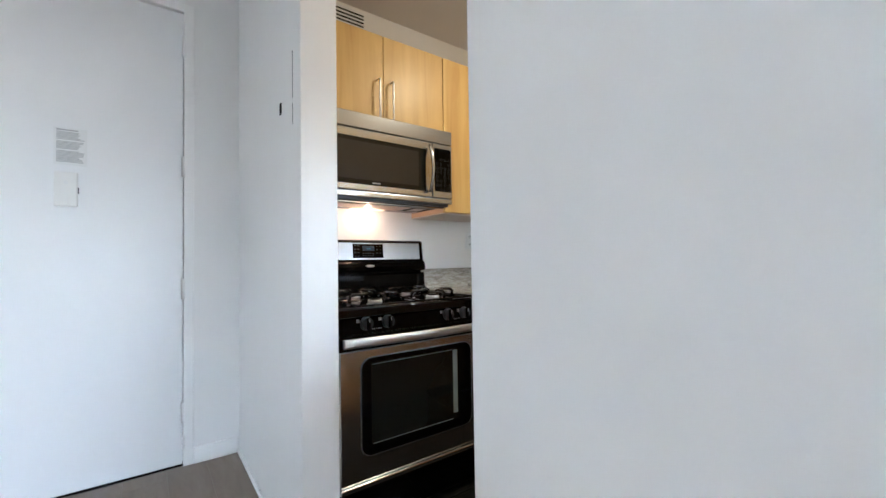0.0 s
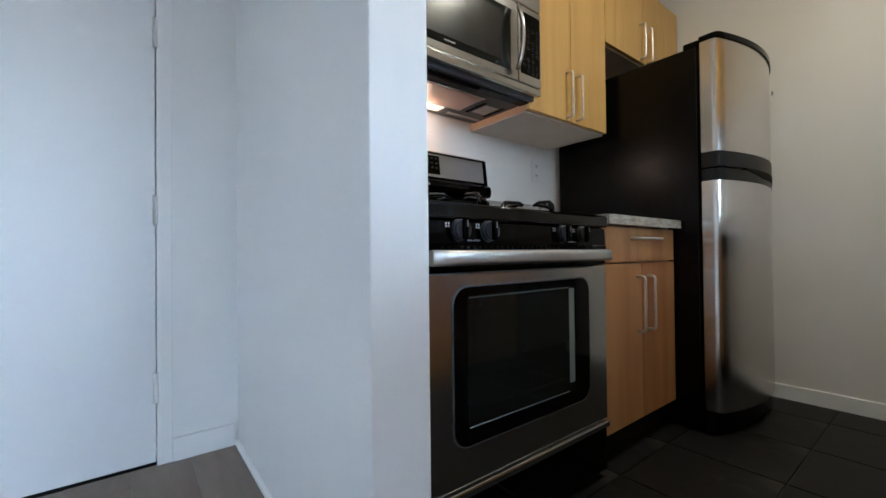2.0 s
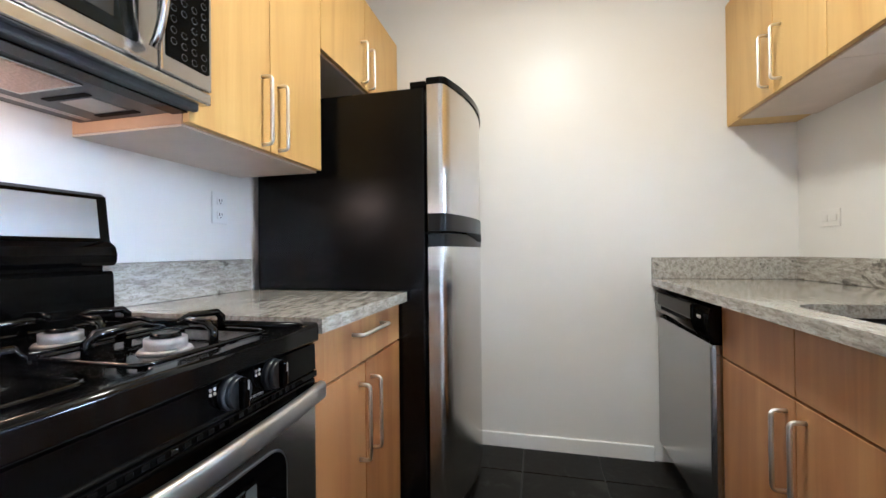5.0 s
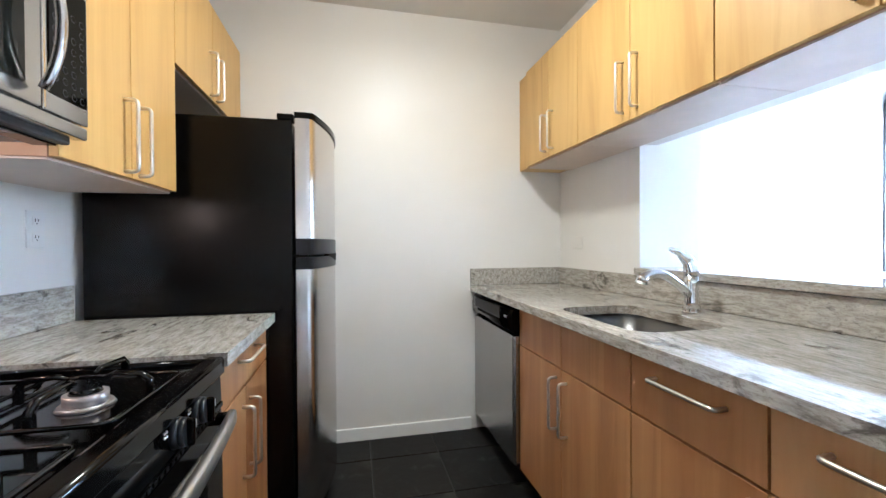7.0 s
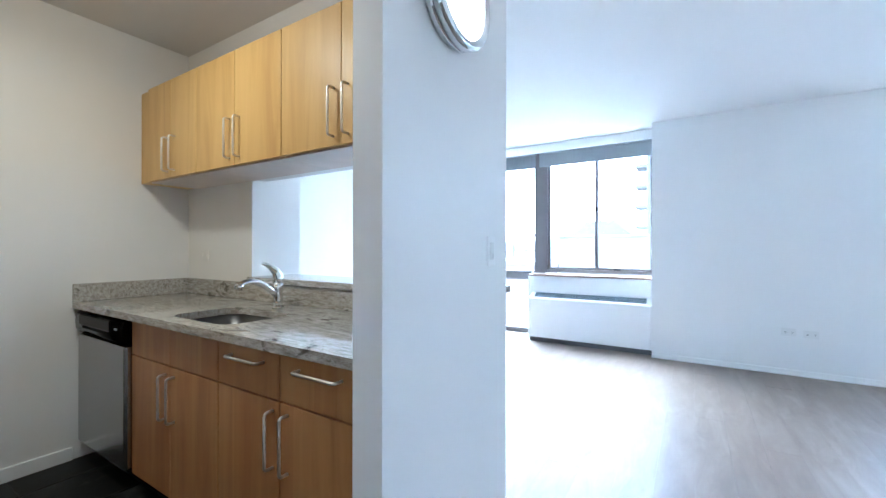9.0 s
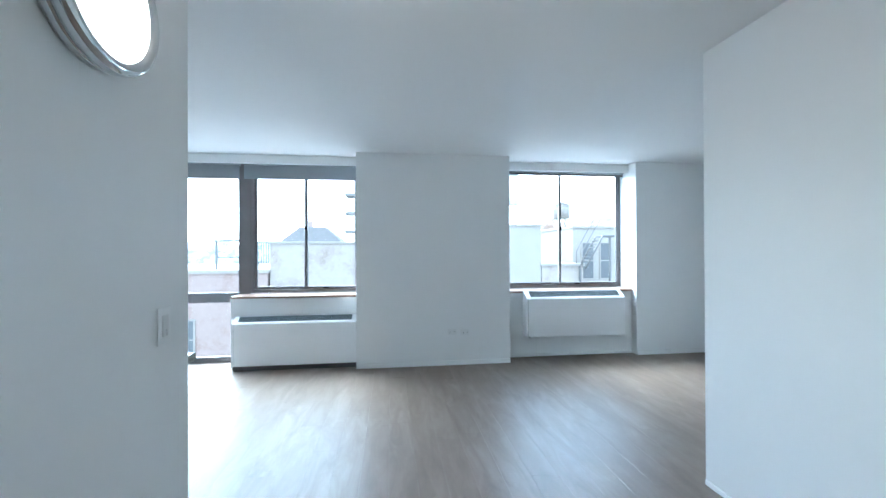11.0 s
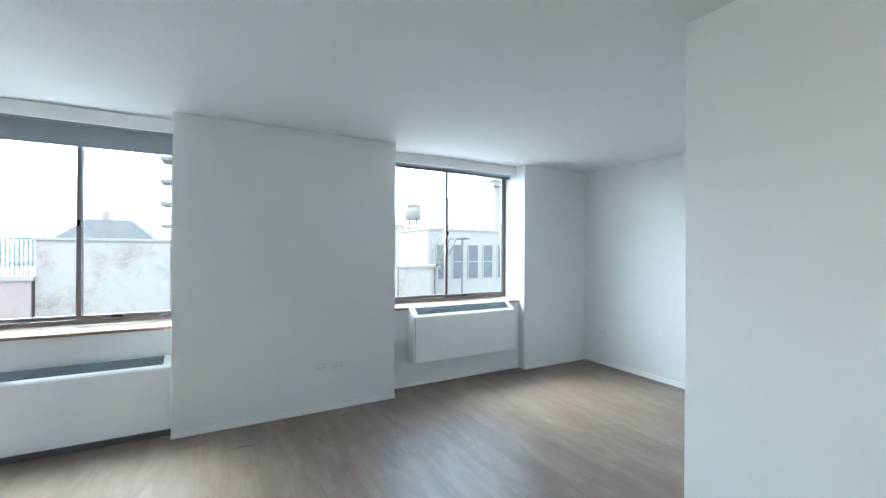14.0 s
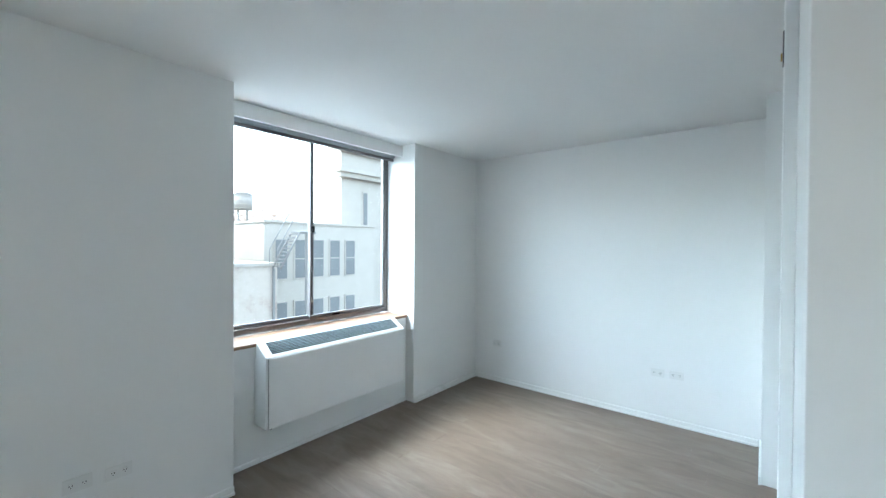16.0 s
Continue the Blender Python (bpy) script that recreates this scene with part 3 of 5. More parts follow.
part("bowl", bm, M_SINK, s)
bm = bmesh.new()
disc(bm, (1.83, 1.10, 0.706), (0, 0, 1), 0.042, 0.004)
part("drain", bm, M_CHROME, s, "round chrome drain")

# faucet
fx, fy = 1.84, 0.845
f = thing("kitchen_faucet", (fx, fy, 0.92), "chrome single-lever kitchen faucet with a pull-out spout", "faucet")
bm = bmesh.new()
disc(bm, (fx, fy, 0.921), (0, 0, 1), 0.031, 0.008)
tube(bm, [(fx, fy, 0.925), (fx, fy, 0.96), (fx, fy, 1.03), (fx, fy, 1.055)], [0.027, 0.024, 0.023, 0.025], 16)
part("body", bm, M_CHROME, f)
bm = bmesh.new()
tube(bm, bent([(fx, fy + 0.01, 0.985), (fx - 0.005, fy + 0.07, 1.035), (fx - 0.012, fy + 0.13, 1.068), (fx - 0.02, fy + 0.20, 1.072), (fx - 0.025, fy + 0.235, 1.05)], 0.03), 0.0165, 14)
part("spout", bm, M_CHROME, f)
bm = bmesh.new()
tube(bm, bent([(fx - 0.026, fy + 0.228, 1.062), (fx - 0.028, fy + 0.238, 1.04)], 0.002), [0.02, 0.021], 14)
part("spray_head", bm, M_CHROME, f)
bm = bmesh.new()
tube(bm, bent([(fx, fy, 1.05), (fx, fy, 1.085), (fx + 0.006, fy + 0.012, 1.115), (fx + 0.012, fy + 0.05, 1.145), (fx + 0.014, fy + 0.085, 1.158)], 0.01), [0.027] * 6 + [0.022] * 5 + [0.013] * 5 + [0.007], 12, 0.8)
part("lever", bm, M_CHROME, f)

# dishwasher
d = thing("dishwasher", (2.68, 1.0, 0.0), "built-in stainless steel dishwasher with a black control panel", "dishwasher")
part("body", boxes((2.376, 0.715, 0.1, 3.02, 1.27, 0.884)), M_BLACKT, d)
part("door", boxes((2.378, 1.271, 0.115, 3.016, 1.331, 0.742), bevel=0.014), M_STEELD, d, "brushed steel door panel")
bm = bmesh.new()
sec = [(1.271, 0.745), (1.322, 0.748), (1.338, 0.77), (1.342, 0.82), (1.335, 0.86), (1.315, 0.874), (1.271, 0.876)]
va, vb = ([bm.verts.new((x, y, z)) for y, z in sec] for x in (2.376, 3.018))
for k in range(len(sec)):
    bm.faces.new((va[k], va[(k + 1) % len(sec)], vb[(k + 1) % len(sec)], vb[k])).smooth = 0 < k < 5
bm.faces.new(va)
bm.faces.new(vb[::-1])
part("control_panel", bm, M_BLACK, d, "glossy black curved control panel")
part("grip_lip", boxes((2.50, 1.33, 0.803, 2.93, 1.352, 0.864), bevel=0.008), M_BLACK, d, "moulded lip over the hand grip")
part("grip_recess", boxes((2.56, 1.33, 0.786, 2.90, 1.3455, 0.802), bevel=0.003), M_SLOT, d, "shallow dark hand grip")
bm = bmesh.new()
tube(bm, [(2.462, 1.339, 0.823), (2.438, 1.339, 0.823)], 0.009, 10, 0.6)
part("badge", bm, M_MARK, d, "small silver oval badge")
part("toe_kick", boxes((2.378, 0.715, 0.0, 3.016, 1.23, 0.098)), M_SLOT, d)

# refrigerator
FX0, FX1, FYF = 2.262, 2.985, 2.232
r = thing("refrigerator", (2.62, 2.6, 0.0), "black-sided refrigerator with bowed stainless steel doors", "refrigerator")
part("body", boxes((FX0, 2.304, 0.03, FX1, YK - 0.03, 1.675), bevel=0.006), M_BLACKT, r, "black textured cabinet")


def bowed(bm, z0, z1, front, x0=FX0, x1=FX1, back=2.292, bulge=0.066, n=18):
    pts = [(x0, back), (x0, front + 0.018), (x0 + 0.0015, front + 0.008), (x0 + 0.005, front)]
    pts += [(x0 + 0.012 + (x1 - x0 - 0.024) * k / n, front - 0.006 - bulge * (1 - (2 * k / n - 1) ** 2)) for k in range(n + 1)]
    pts += [(x1 - 0.005, front), (x1 - 0.0015, front + 0.008), (x1, front + 0.018), (x1, back)]
    a = [bm.verts.new((x, y, z0)) for x, y in pts]
    b = [bm.verts.new((x, y, z1)) for x, y in pts]
    for k in range(len(pts)):
        bm.faces.new((a[k], a[(k + 1) % len(pts)], b[(k + 1) % len(pts)], b[k])).smooth = 1 <= k < n + 6
    bm.faces.new([bm.verts.new(v.co) for v in a[::-1]])
    bm.faces.new([bm.verts.new(v.co) for v in b])


for nm, z0, z1, cap in (("freezer_door", 1.207, 1.682, 1), ("fridge_door", 0.11, 1.084, 0)):
    bm = bmesh.new()
    bowed(bm, z0, z1, FYF)
    dd = part(nm, bm, M_STEELV, r, "bowed brushed steel door")
    bm = bmesh.new()
    if cap:
        bowed(bm, 1.683, 1.706, FYF - 0.004, FX0 - 0.003, FX1 + 0.003, 2.294, 0.068)
        part("top_cap", bm, M_BLACK, dd, "black plastic cap")
        bm = bmesh.new()
        bowed(bm, 1.142, 1.206, FYF - 0.0025)
        part("grip", bm, M_GRIP, dd, "black moulded grip")
        bm = bmesh.new()
        tube(bm, [(FX1 - 0.03, FYF - 0.03, 1.60), (FX1 - 0.03, FYF - 0.033, 1.60)], 0.012, 12)
        part("badge", bm, M_MARK, dd, "tiny round badge")
    else:
        bowed(bm, 1.085, 1.133, FYF - 0.0025)
        part("grip", bm, M_GRIP, dd, "black moulded grip")
bm = bmesh.new()
rings = []
for k in range(11):
    x = 2.43 + 0.53 * k / 10
    y = FYF - 0.0085 - 0.066 * (1 - (2 * (x - FX0 - 0.012) / (FX1 - FX0 - 0.024) - 1) ** 2)
    zl = 1.134 - 0.026 * min(1.0, k / 3)
    rings.append([bm.verts.new((x, yy, zz)) for yy, zz in ((y - 0.002, zl), (y - 0.002, 1.1415), (y + 0.02, 1.1415), (y + 0.02, zl))])
for a, b in zip(rings, rings[1:]):
    for k in range(4):
        bm.faces.new((a[k], a[(k + 1) % 4], b[(k + 1) % 4], b[k]))
bm.faces.new(rings[0])
bm.faces.new(rings[-1][::-1])
part("grip_pocket", bm, M_SLOT, r, "dark hand pocket between the doors")
bm = bmesh.new()
bowed(bm, 0.02, 0.105, FYF + 0.03)
part("base_grille", bm, M_BLACKT, r, "black base grille")
part("hinge_cover", boxes((FX0 + 0.004, 2.298, 1.676, FX0 + 0.07, 2.36, 1.70), bevel=0.004), M_BLACK, r)
part("middle_hinge", boxes((FX0 - 0.004, 2.245, 1.134, FX0 + 0.05, 2.296, 1.141)), M_BLACK, r)

# range
RX0, RX1, RF = 0.850, 1.640, 2.395
g = thing("gas_range", (1.26, 2.7, 0.0), "black and stainless steel freestanding gas range", "stove")
part("body", boxes((RX0, RF + 0.03, 0.03, RX1, YK - 0.005, 0.867), bevel=0.004), M_BLACK, g, "black enamel body")
bm = bmesh.new()
sec = [(2.945, 0.900), (RF + 0.030, 0.900), (RF + 0.020, 0.910), (RF + 0.012, 0.913)]
sec += [(RF - 0.012 - 0.009 * math.sin(a), 0.904 + 0.009 * math.cos(a)) for a in (0, 0.4, 0.8, 1.2, 1.571)]
sec += [(RF - 0.015 - 0.006 * math.cos(a), 0.8765 - 0.006 * math.sin(a)) for a in (0, 0.5, 1.05, 1.571)]
sec += [(RF + 0.03, 0.8695), (2.945, 0.8695)]
va, vb = ([bm.verts.new((x, y, z)) for y, z in sec] for x in (RX0 - 0.002, RX1 + 0.002))
for k in range(len(sec)):
    bm.faces.new((va[k], va[(k + 1) % len(sec)], vb[(k + 1) % len(sec)], vb[k])).smooth = 4 <= k < 8 or 9 <= k < 12
bm.faces.new(va)
bm.faces.new(vb[::-1])
top = part("cooktop", bm, M_ENAMEL, g, "glossy black enamel cooktop with a raised front rim")
for x in (RX0 + 0.012, RX1 - 0.012):
    bm = bmesh.new()
    tube(bm, [(x, RF + 0.005, 0.902), (x, 2.94, 0.902)], 0.011, 10)
    part("side_lip", bm, M_BLACK, top, "rounded raised side lip")
bm = bmesh.new()
sec = [(RF - 0.0125, 0.866), (RF - 0.0145, 0.81), (RF + 0.03, 0.81), (RF + 0.03, 0.866)]
va, vb = ([bm.verts.new((x, y, z)) for y, z in sec] for x in (RX0, RX1))
for k in range(4):
    bm.faces.new((va[k], va[(k + 1) % 4], vb[(k + 1) % 4], vb[k]))
bm.faces.new(va)
bm.faces.new(vb[::-1])
panel = part("control_panel", bm, M_BLACK, g, "upright glossy black control panel")
for kx in (0.971, 1.071, 1.390, 1.490):
    bm = bmesh.new()
    disc(bm, (kx, RF - 0.0135, 0.844), (0, -1, 0.03), 0.028, 0.012, 28, 0.026)
    disc(bm, (kx, RF - 0.0256, 0.8445), (0, -1, 0.03), 0.0255, 0.009, 28, 0.024)
    knob = part("knob", bm, M_KNOB, g, "black control knob")
    part("grip", boxes((kx - 0.006, RF - 0.047, 0.820, kx + 0.006, RF - 0.03, 0.869), bevel=0.004), M_BLACK, knob)
    part("pointer", boxes((kx - 0.001, RF - 0.0485, 0.851, kx + 0.001, RF - 0.0472, 0.866)), M_MARK, knob, "white pointer line")
    bm = bmesh.new()
    for ux, uz in ((-0.040, 0.860), (-0.032, 0.860), (-0.040, 0.853), (-0.032, 0.853)):
        disc(bm, (kx + ux, RF - 0.0125, uz), (0, -1, 0), 0.0028, 0.0018, 8)
    part("burner_mark", bm, M_MARK, panel, "white burner symbol")


def lettering(text, size):
    """A flat text mesh in the x-y plane, as a bmesh."""
    fc = bpy.data.curves.new("lettering", "FONT")
    fc.body, fc.size, fc.extrude, fc.align_x = text, size, 0.0002, "CENTER"
    ob = new("lettering_curve", fc)
    bpy.context.view_layer.update()
    me = bpy.data.meshes.new_from_object(ob)
    bpy.data.objects.remove(ob)
    out = bmesh.new()
    out.from_mesh(me)
    return out


for kx in (1.02, 1.445):
    tm = lettering("PUSH TO TURN", 0.0062)
    for v in tm.verts:
        v.co = Vector((kx + v.co.x, RF - 0.0150 + v.co.z, 0.817 + v.co.y))
    part("lettering", tm, M_MARK, panel, "tiny white printed words")
part("trim_strip", boxes((RX0, RF - 0.018, 0.795, RX1, RF + 0.03, 0.808), bevel=0.002), M_BLACK, g)
for k in range(32):
    part("vent_slot", boxes((RX0 + 0.06 + k * 0.0205, RF - 0.0195, 0.798, RX0 + 0.07 + k * 0.0205, RF - 0.0182, 0.805)), M_SLOT, g)
door = part("oven_door", boxes((RX0 + 0.003, RF - 0.018, 0.21, RX1 - 0.003, RF + 0.028, 0.741), bevel=0.006), M_STEEL, g, "brushed steel oven door")
part("door_top", boxes((RX0 + 0.003, RF - 0.016, 0.743, RX1 - 0.003, RF + 0.028, 0.793), bevel=0.004), M_BLACK, g, "black upper edge of the door")


def upright_plate(bm, pts, y0, y1):
    a = [bm.verts.new((x, y0, z)) for x, z in pts]
    b = [bm.verts.new((x, y1, z)) for x, z in pts]
    for k in range(len(pts)):
        bm.faces.new((a[k], a[(k + 1) % len(pts)], b[(k + 1) % len(pts)], b[k]))
    bm.faces.new(a)
    bm.faces.new(b[::-1])


bm = bmesh.new()
upright_plate(bm, rounded(0.942, 0.305, 1.527, 0.706, 0.048), RF - 0.0205, RF - 0.0182)
part("window_trim", bm, M_GREY, door, "thin grey rim round the window")
bm = bmesh.new()
upright_plate(bm, rounded(0.946, 0.309, 1.523, 0.702, 0.045), RF - 0.022, RF - 0.0185)
win = part("oven_window", bm, M_BLACK, door, "black glass with rounded corners")
bm = bmesh.new()
upright_plate(bm, rounded(0.988, 0.350, 1.442, 0.682, 0.012), RF - 0.0235, RF - 0.0222)
part("inner_glass", bm, M_DARKGLASS, door, "dark reflective inner glass")
# Highlight on the glass edges painted as pale strips, dimmer along the top.
bm = bmesh.new()
upright_plate(bm, rounded(1.410, 0.380, 1.436, 0.674, 0.004), RF - 0.0246, RF - 0.0237)
part("glass_edge", bm, plain("pale_edge_highlight", (0.24, 0.29, 0.30), 0.12), door, "bevelled glass edge with a highlight painted on")
part("glass_edge", boxes((0.992, RF - 0.0246, 0.6745, 1.408, RF - 0.0237, 0.678)), plain("dim_edge_highlight", (0.09, 0.11, 0.11), 0.12), door, "bevelled glass edge with a highlight painted on")
part("glass_edge", boxes((0.992, RF - 0.0246, 0.353, 1.408, RF - 0.0237, 0.3555)), bpy.data.materials["pale_edge_highlight"], door, "bevelled glass edge with a highlight painted on")
bm = bmesh.new()
rings = []
for k in range(15):
    u = k / 14
    x, y = RX0 + 0.012 + 0.752 * u, RF - 0.045 - 0.022 * math.sin(math.pi * u)
    rings.append([bm.verts.new((x, y + p, 0.777 + q)) for p, q in rounded(-0.010, -0.0195, 0.010, 0.0175, 0.0085, 3)])
for a, b in zip(rings, rings[1:]):
    for k in range(len(a)):
        bm.faces.new((a[k], a[(k + 1) % len(a)], b[(k + 1) % len(a)], b[k])).smooth = True
bm.faces.new(rings[0])
bm.faces.new(rings[-1][::-1])
hd = part("door_handle", bm, M_BAR, door, "long satin steel handle")
for kx in (RX0 + 0.03, RX1 - 0.03):
    part("bracket", boxes((kx - 0.014, RF - 0.04, 0.765, kx + 0.014, RF - 0.012, 0.787), bevel=0.003), M_BLACK, door)
drw = part("storage_drawer", boxes((RX0 + 0.003, RF - 0.014, 0.035, RX1 - 0.003, RF + 0.028, 0.182), bevel=0.004), M_BLACK, g, "black lower drawer")
part("drawer_lip", boxes((RX0 + 0.003, RF - 0.026, 0.184, RX1 - 0.003, RF + 0.02, 0.206), bevel=0.005), M_STEEL, drw, "bright steel lip")
# back guard
bm = bmesh.new()
sec = [(2.945, 0.902), (2.950, 1.018), (2.956, 1.026), (2.985, 1.028), (2.985, 1.037), (2.947, 1.040), (2.939, 1.048), (2.936, 1.066), (2.942, 1.086), (2.9605, 1.100), (2.9745, 1.213), (2.99, 1.222), (3.03, 1.222), (3.03, 0.902)]
va, vb = ([bm.verts.new((x, y, z)) for y, z in sec] for x in (RX0, RX1))
for k in range(len(sec)):
    bm.faces.new((va[k], va[(k + 1) % len(sec)], vb[(k + 1) % len(sec)], vb[k]))
bm.faces.new(va)
bm.faces.new(vb[::-1])
bg = part("backguard", bm, M_BLACK, g, "glossy black back guard")


def on_guard(bm, x0, x1, z0, z1, off):
    ys = [2.955 + (z - 1.045) * 0.119 - off for z in (z0, z1)]
    vs = [bm.verts.new(p) for p in ((x0, ys[0], z0), (x1, ys[0], z0), (x1, ys[1], z1), (x0, ys[1], z1))]
    ws = [bm.verts.new(v.co + Vector((0, 0.003, 0))) for v in vs]
    for k in range(4):
        bm.faces.new((vs[k], vs[(k + 1) % 4], ws[(k + 1) % 4], ws[k]))
    bm.faces.new(vs)
    bm.faces.new(ws[::-1])


bm = bmesh.new()
on_guard(bm, RX0 + 0.012, RX1 - 0.025, 1.108, 1.205, 0.003)
part("steel_panel", bm, M_FASCIA, bg, "brushed steel fascia")
bm = bmesh.new()
on_guard(bm, 1.172, 1.362, 1.118, 1.198, 0.0045)
con = part("clock_panel", bm, M_BLACK, bg, "black clock and keypad panel")
bm = bmesh.new()
on_guard(bm, 1.232, 1.305, 1.158, 1.186, 0.006)
part("display", bm, M_DISPLAY, bg, "dim blue clock display")
dm = lettering("4:23", 0.0135)
for v in dm.verts:
    v.co = Vector((1.268 + v.co.x, 2.955 + (1.167 + v.co.y - 1.045) * 0.119 - 0.0075, 1.167 + v.co.y))
part("digits", dm, glow("digit_glow", (0.04, 0.22, 0.34), 0.01), bg, "pale blue clock digits")
for kx, kz in [(1.185 + 0.02 * i, 1.188 - 0.02 * j) for i in range(2) for j in range(4)] + [(1.322 + 0.022 * i, 1.186 - 0.02 * j) for i in range(2) for j in range(3)] + [(1.235 + 0.015 * i, 1.145 - 0.014 * j) for i in range(5) for j in range(2)]:
    bm = bmesh.new()
    on_guard(bm, kx - 0.004, kx + 0.004, kz - 0.002, kz + 0.002, 0.0055)
    part("key", bm, M_MARKD, bg, "small grey key symbol")
bm = bmesh.new()
tube(bm, [(1.240, 2.9365, 1.072), (1.252, 2.9365, 1.072), (1.278, 2.9365, 1.072), (1.290, 2.9365, 1.072)], [0.004, 0.009, 0.009, 0.004], 12, 0.5)
part("badge", bm, M_MARK, bg, "silver oval badge")
# burners and grates
for bx in (1.085, 1.405):
    for by in (2.525, 2.765):
        bm = bmesh.new()
        disc(bm, (bx, by, 0.9005), (0, 0, 1), 0.042, 0.006, 28, 0.038)
        disc(bm, (bx, by, 0.906), (0, 0, 1), 0.032, 0.018, 28)
        bn = part("burner", bm, plain("burner_alloy", (0.46, 0.44, 0.43), 0.4, 0.7) if (bx, by) == (1.085, 2.525) else bpy.data.materials["burner_alloy"], g, "grey alloy gas burner")
        bm = bmesh.new()
        disc(bm, (bx, by, 0.9245), (0, 0, 1), 0.024, 0.008, 28, 0.020)
        part("burner_cap", bm, M_IRON, bn, "black burner cap")
for bx in (1.085, 1.405):
    for by in (2.525, 2.765):
        bm = bmesh.new()
        h, zt = 0.0055, 0.950
        ring_ = [(x, y, 0.914) for x, y in rounded(bx - 0.128, by - 0.102, bx + 0.128, by + 0.102, 0.02, 3)]
        tube(bm, ring_ + ring_[:1], 0.0042, 6)
        for sx in (-1, 1):
            for sy in (-1, 1):
                box(bm, bx + sx * 0.118 - h, by + sy * 0.092 - h, 0.901, bx + sx * 0.118 + h, by + sy * 0.092 + h, 0.914, 0.002, 1)
            # upright legs with fingers that reach over the burner
            for ax, ay, reach in ((sx, 0, 0.124), (0, sx, 0.098)):
                tip = 0.026
                path = [(bx + ax * reach, by + ay * reach, 0.912), (bx + ax * reach, by + ay * reach, zt - 0.010),
                        (bx + ax * (reach - 0.012), by + ay * (reach - 0.012), zt), (bx + ax * (tip + 0.02), by + ay * (tip + 0.02), zt + 0.004),
                        (bx + ax * tip, by + ay * tip, zt - 0.002)]
                tube(bm, path, [0.0075, 0.0075, 0.0078, 0.0066, 0.004], 4)
        part("grate", bm, M_IRON, g, "black cast-iron pan grate")

# microwave
MX0, MX1, MF, MZ0, MZ1 = 0.868, 1.632, 2.640, 1.412, 1.822
mw = thing("microwave", (1.25, 2.85, MZ0), "stainless steel over-the-range microwave with a lit underside", "microwave")
part("body", boxes((MX0, MF + 0.032, MZ0 + 0.012, MX1, YK - 0.003, MZ1), bevel=0.003), M_GREY, mw, "dark sheet-metal body")
part("vent_band", boxes((MX0, MF, 1.745, MX1, MF + 0.03, MZ1), bevel=0.004), M_STEEL, mw, "brushed steel vent band")
mdoor = part("door", boxes((MX0, MF, MZ0 + 0.03, 1.497, MF + 0.03, 1.741), bevel=0.005), M_STEEL, mw, "brushed steel door")
bm = bmesh.new()
upright_plate(bm, rounded(MX0 + 0.035, 1.472, 1.452, 1.700, 0.006), MF - 0.003, MF - 0.0005)
part("window", bm, M_DARKGLASS, mdoor, "black door window")
part("window_mesh", boxes((MX0 + 0.075, MF - 0.0042, 1.495, 1.405, MF - 0.0032, 1.68)), plain("door_screen", (0.022, 0.021, 0.02), 0.2, grain=300), mdoor, "dark perforated screen")
part("lettering", boxes((1.135, MF - 0.0042, 1.480, 1.18, MF - 0.0032, 1.485)), M_MARK, mdoor, "tiny silver print")
bm = bmesh.new()
tube(bm, [(1.468, MF - 0.002 - 0.048 * math.sin(math.pi * (0.06 + 0.88 * k / 12)) ** 0.6, 1.468 + 0.248 * k / 12) for k in range(13)], 0.014, 10, 0.6)
part("handle", bm, M_STEEL, mdoor, "curved steel handle")
mp = part("keypad_panel", boxes((1.501, MF, MZ0 + 0.03, MX1, MF + 0.03, 1.741), bevel=0.004), M_STEEL, mw, "brushed steel control column")
bm = bmesh.new()
upright_plate(bm, rounded(1.512, 1.478, 1.622, 1.716, 0.004), MF - 0.0025, MF - 0.0005)
part("keypad", bm, M_BLACK, mw, "black touch keypad")
bm = bmesh.new()
for i in range(4):
    for j in range(8):
        if (i * 5 + j * 3) % 7:
            disc(bm, (1.528 + 0.026 * i, MF - 0.0026, 1.49 + 0.0235 * j), (0, -1, 0), 0.0075, 0.0005, 10)
part("key_marks", bm, M_MARKD, mw, "rows of grey key symbols")
bm = bmesh.new()
for i in range(4):
    for j in range(8):
        if (i * 5 + j * 3) % 7:
            disc(bm, (1.528 + 0.026 * i, MF - 0.0032, 1.49 + 0.0235 * j), (0, -1, 0), 0.0062, 0.0004, 10)
part("keys", bm, M_BLACK, mw, "round black keys")
part("chin", boxes((MX0, MF + 0.002, MZ0, MX1, MF + 0.03, MZ0 + 0.027), bevel=0.004), M_STEEL, mw, "steel lower edge")
un = part("underside", boxes((MX0 + 0.004, MF + 0.032, MZ0 - 0.012, MX1 - 0.004, YK - 0.02, MZ0 + 0.010), bevel=0.005), M_HOOD, mw, "dark grey moulded underside")
part("grease_filter", boxes((0.92, 2.765, MZ0 - 0.0185, 1.43, 2.915, MZ0 - 0.0125), bevel=0.002), M_MESH, un, "metal mesh grease filter")
part("filter_frame", boxes((0.912, 2.757, MZ0 - 0.0165, 1.438, 2.7635, MZ0 - 0.0125), (0.912, 2.9165, MZ0 - 0.0165, 1.438, 2.923, MZ0 - 0.0125), (1.4315, 2.7635, MZ0 - 0.0165, 1.438, 2.9165, MZ0 - 0.0125)), M_STEEL, un, "thin bright filter frame")
part("lamp_cover", boxes((1.16, 2.932, MZ0 - 0.0165, 1.365, 2.982, MZ0 - 0.0125)), M_HOODL, un, "lit warm lamp cover")
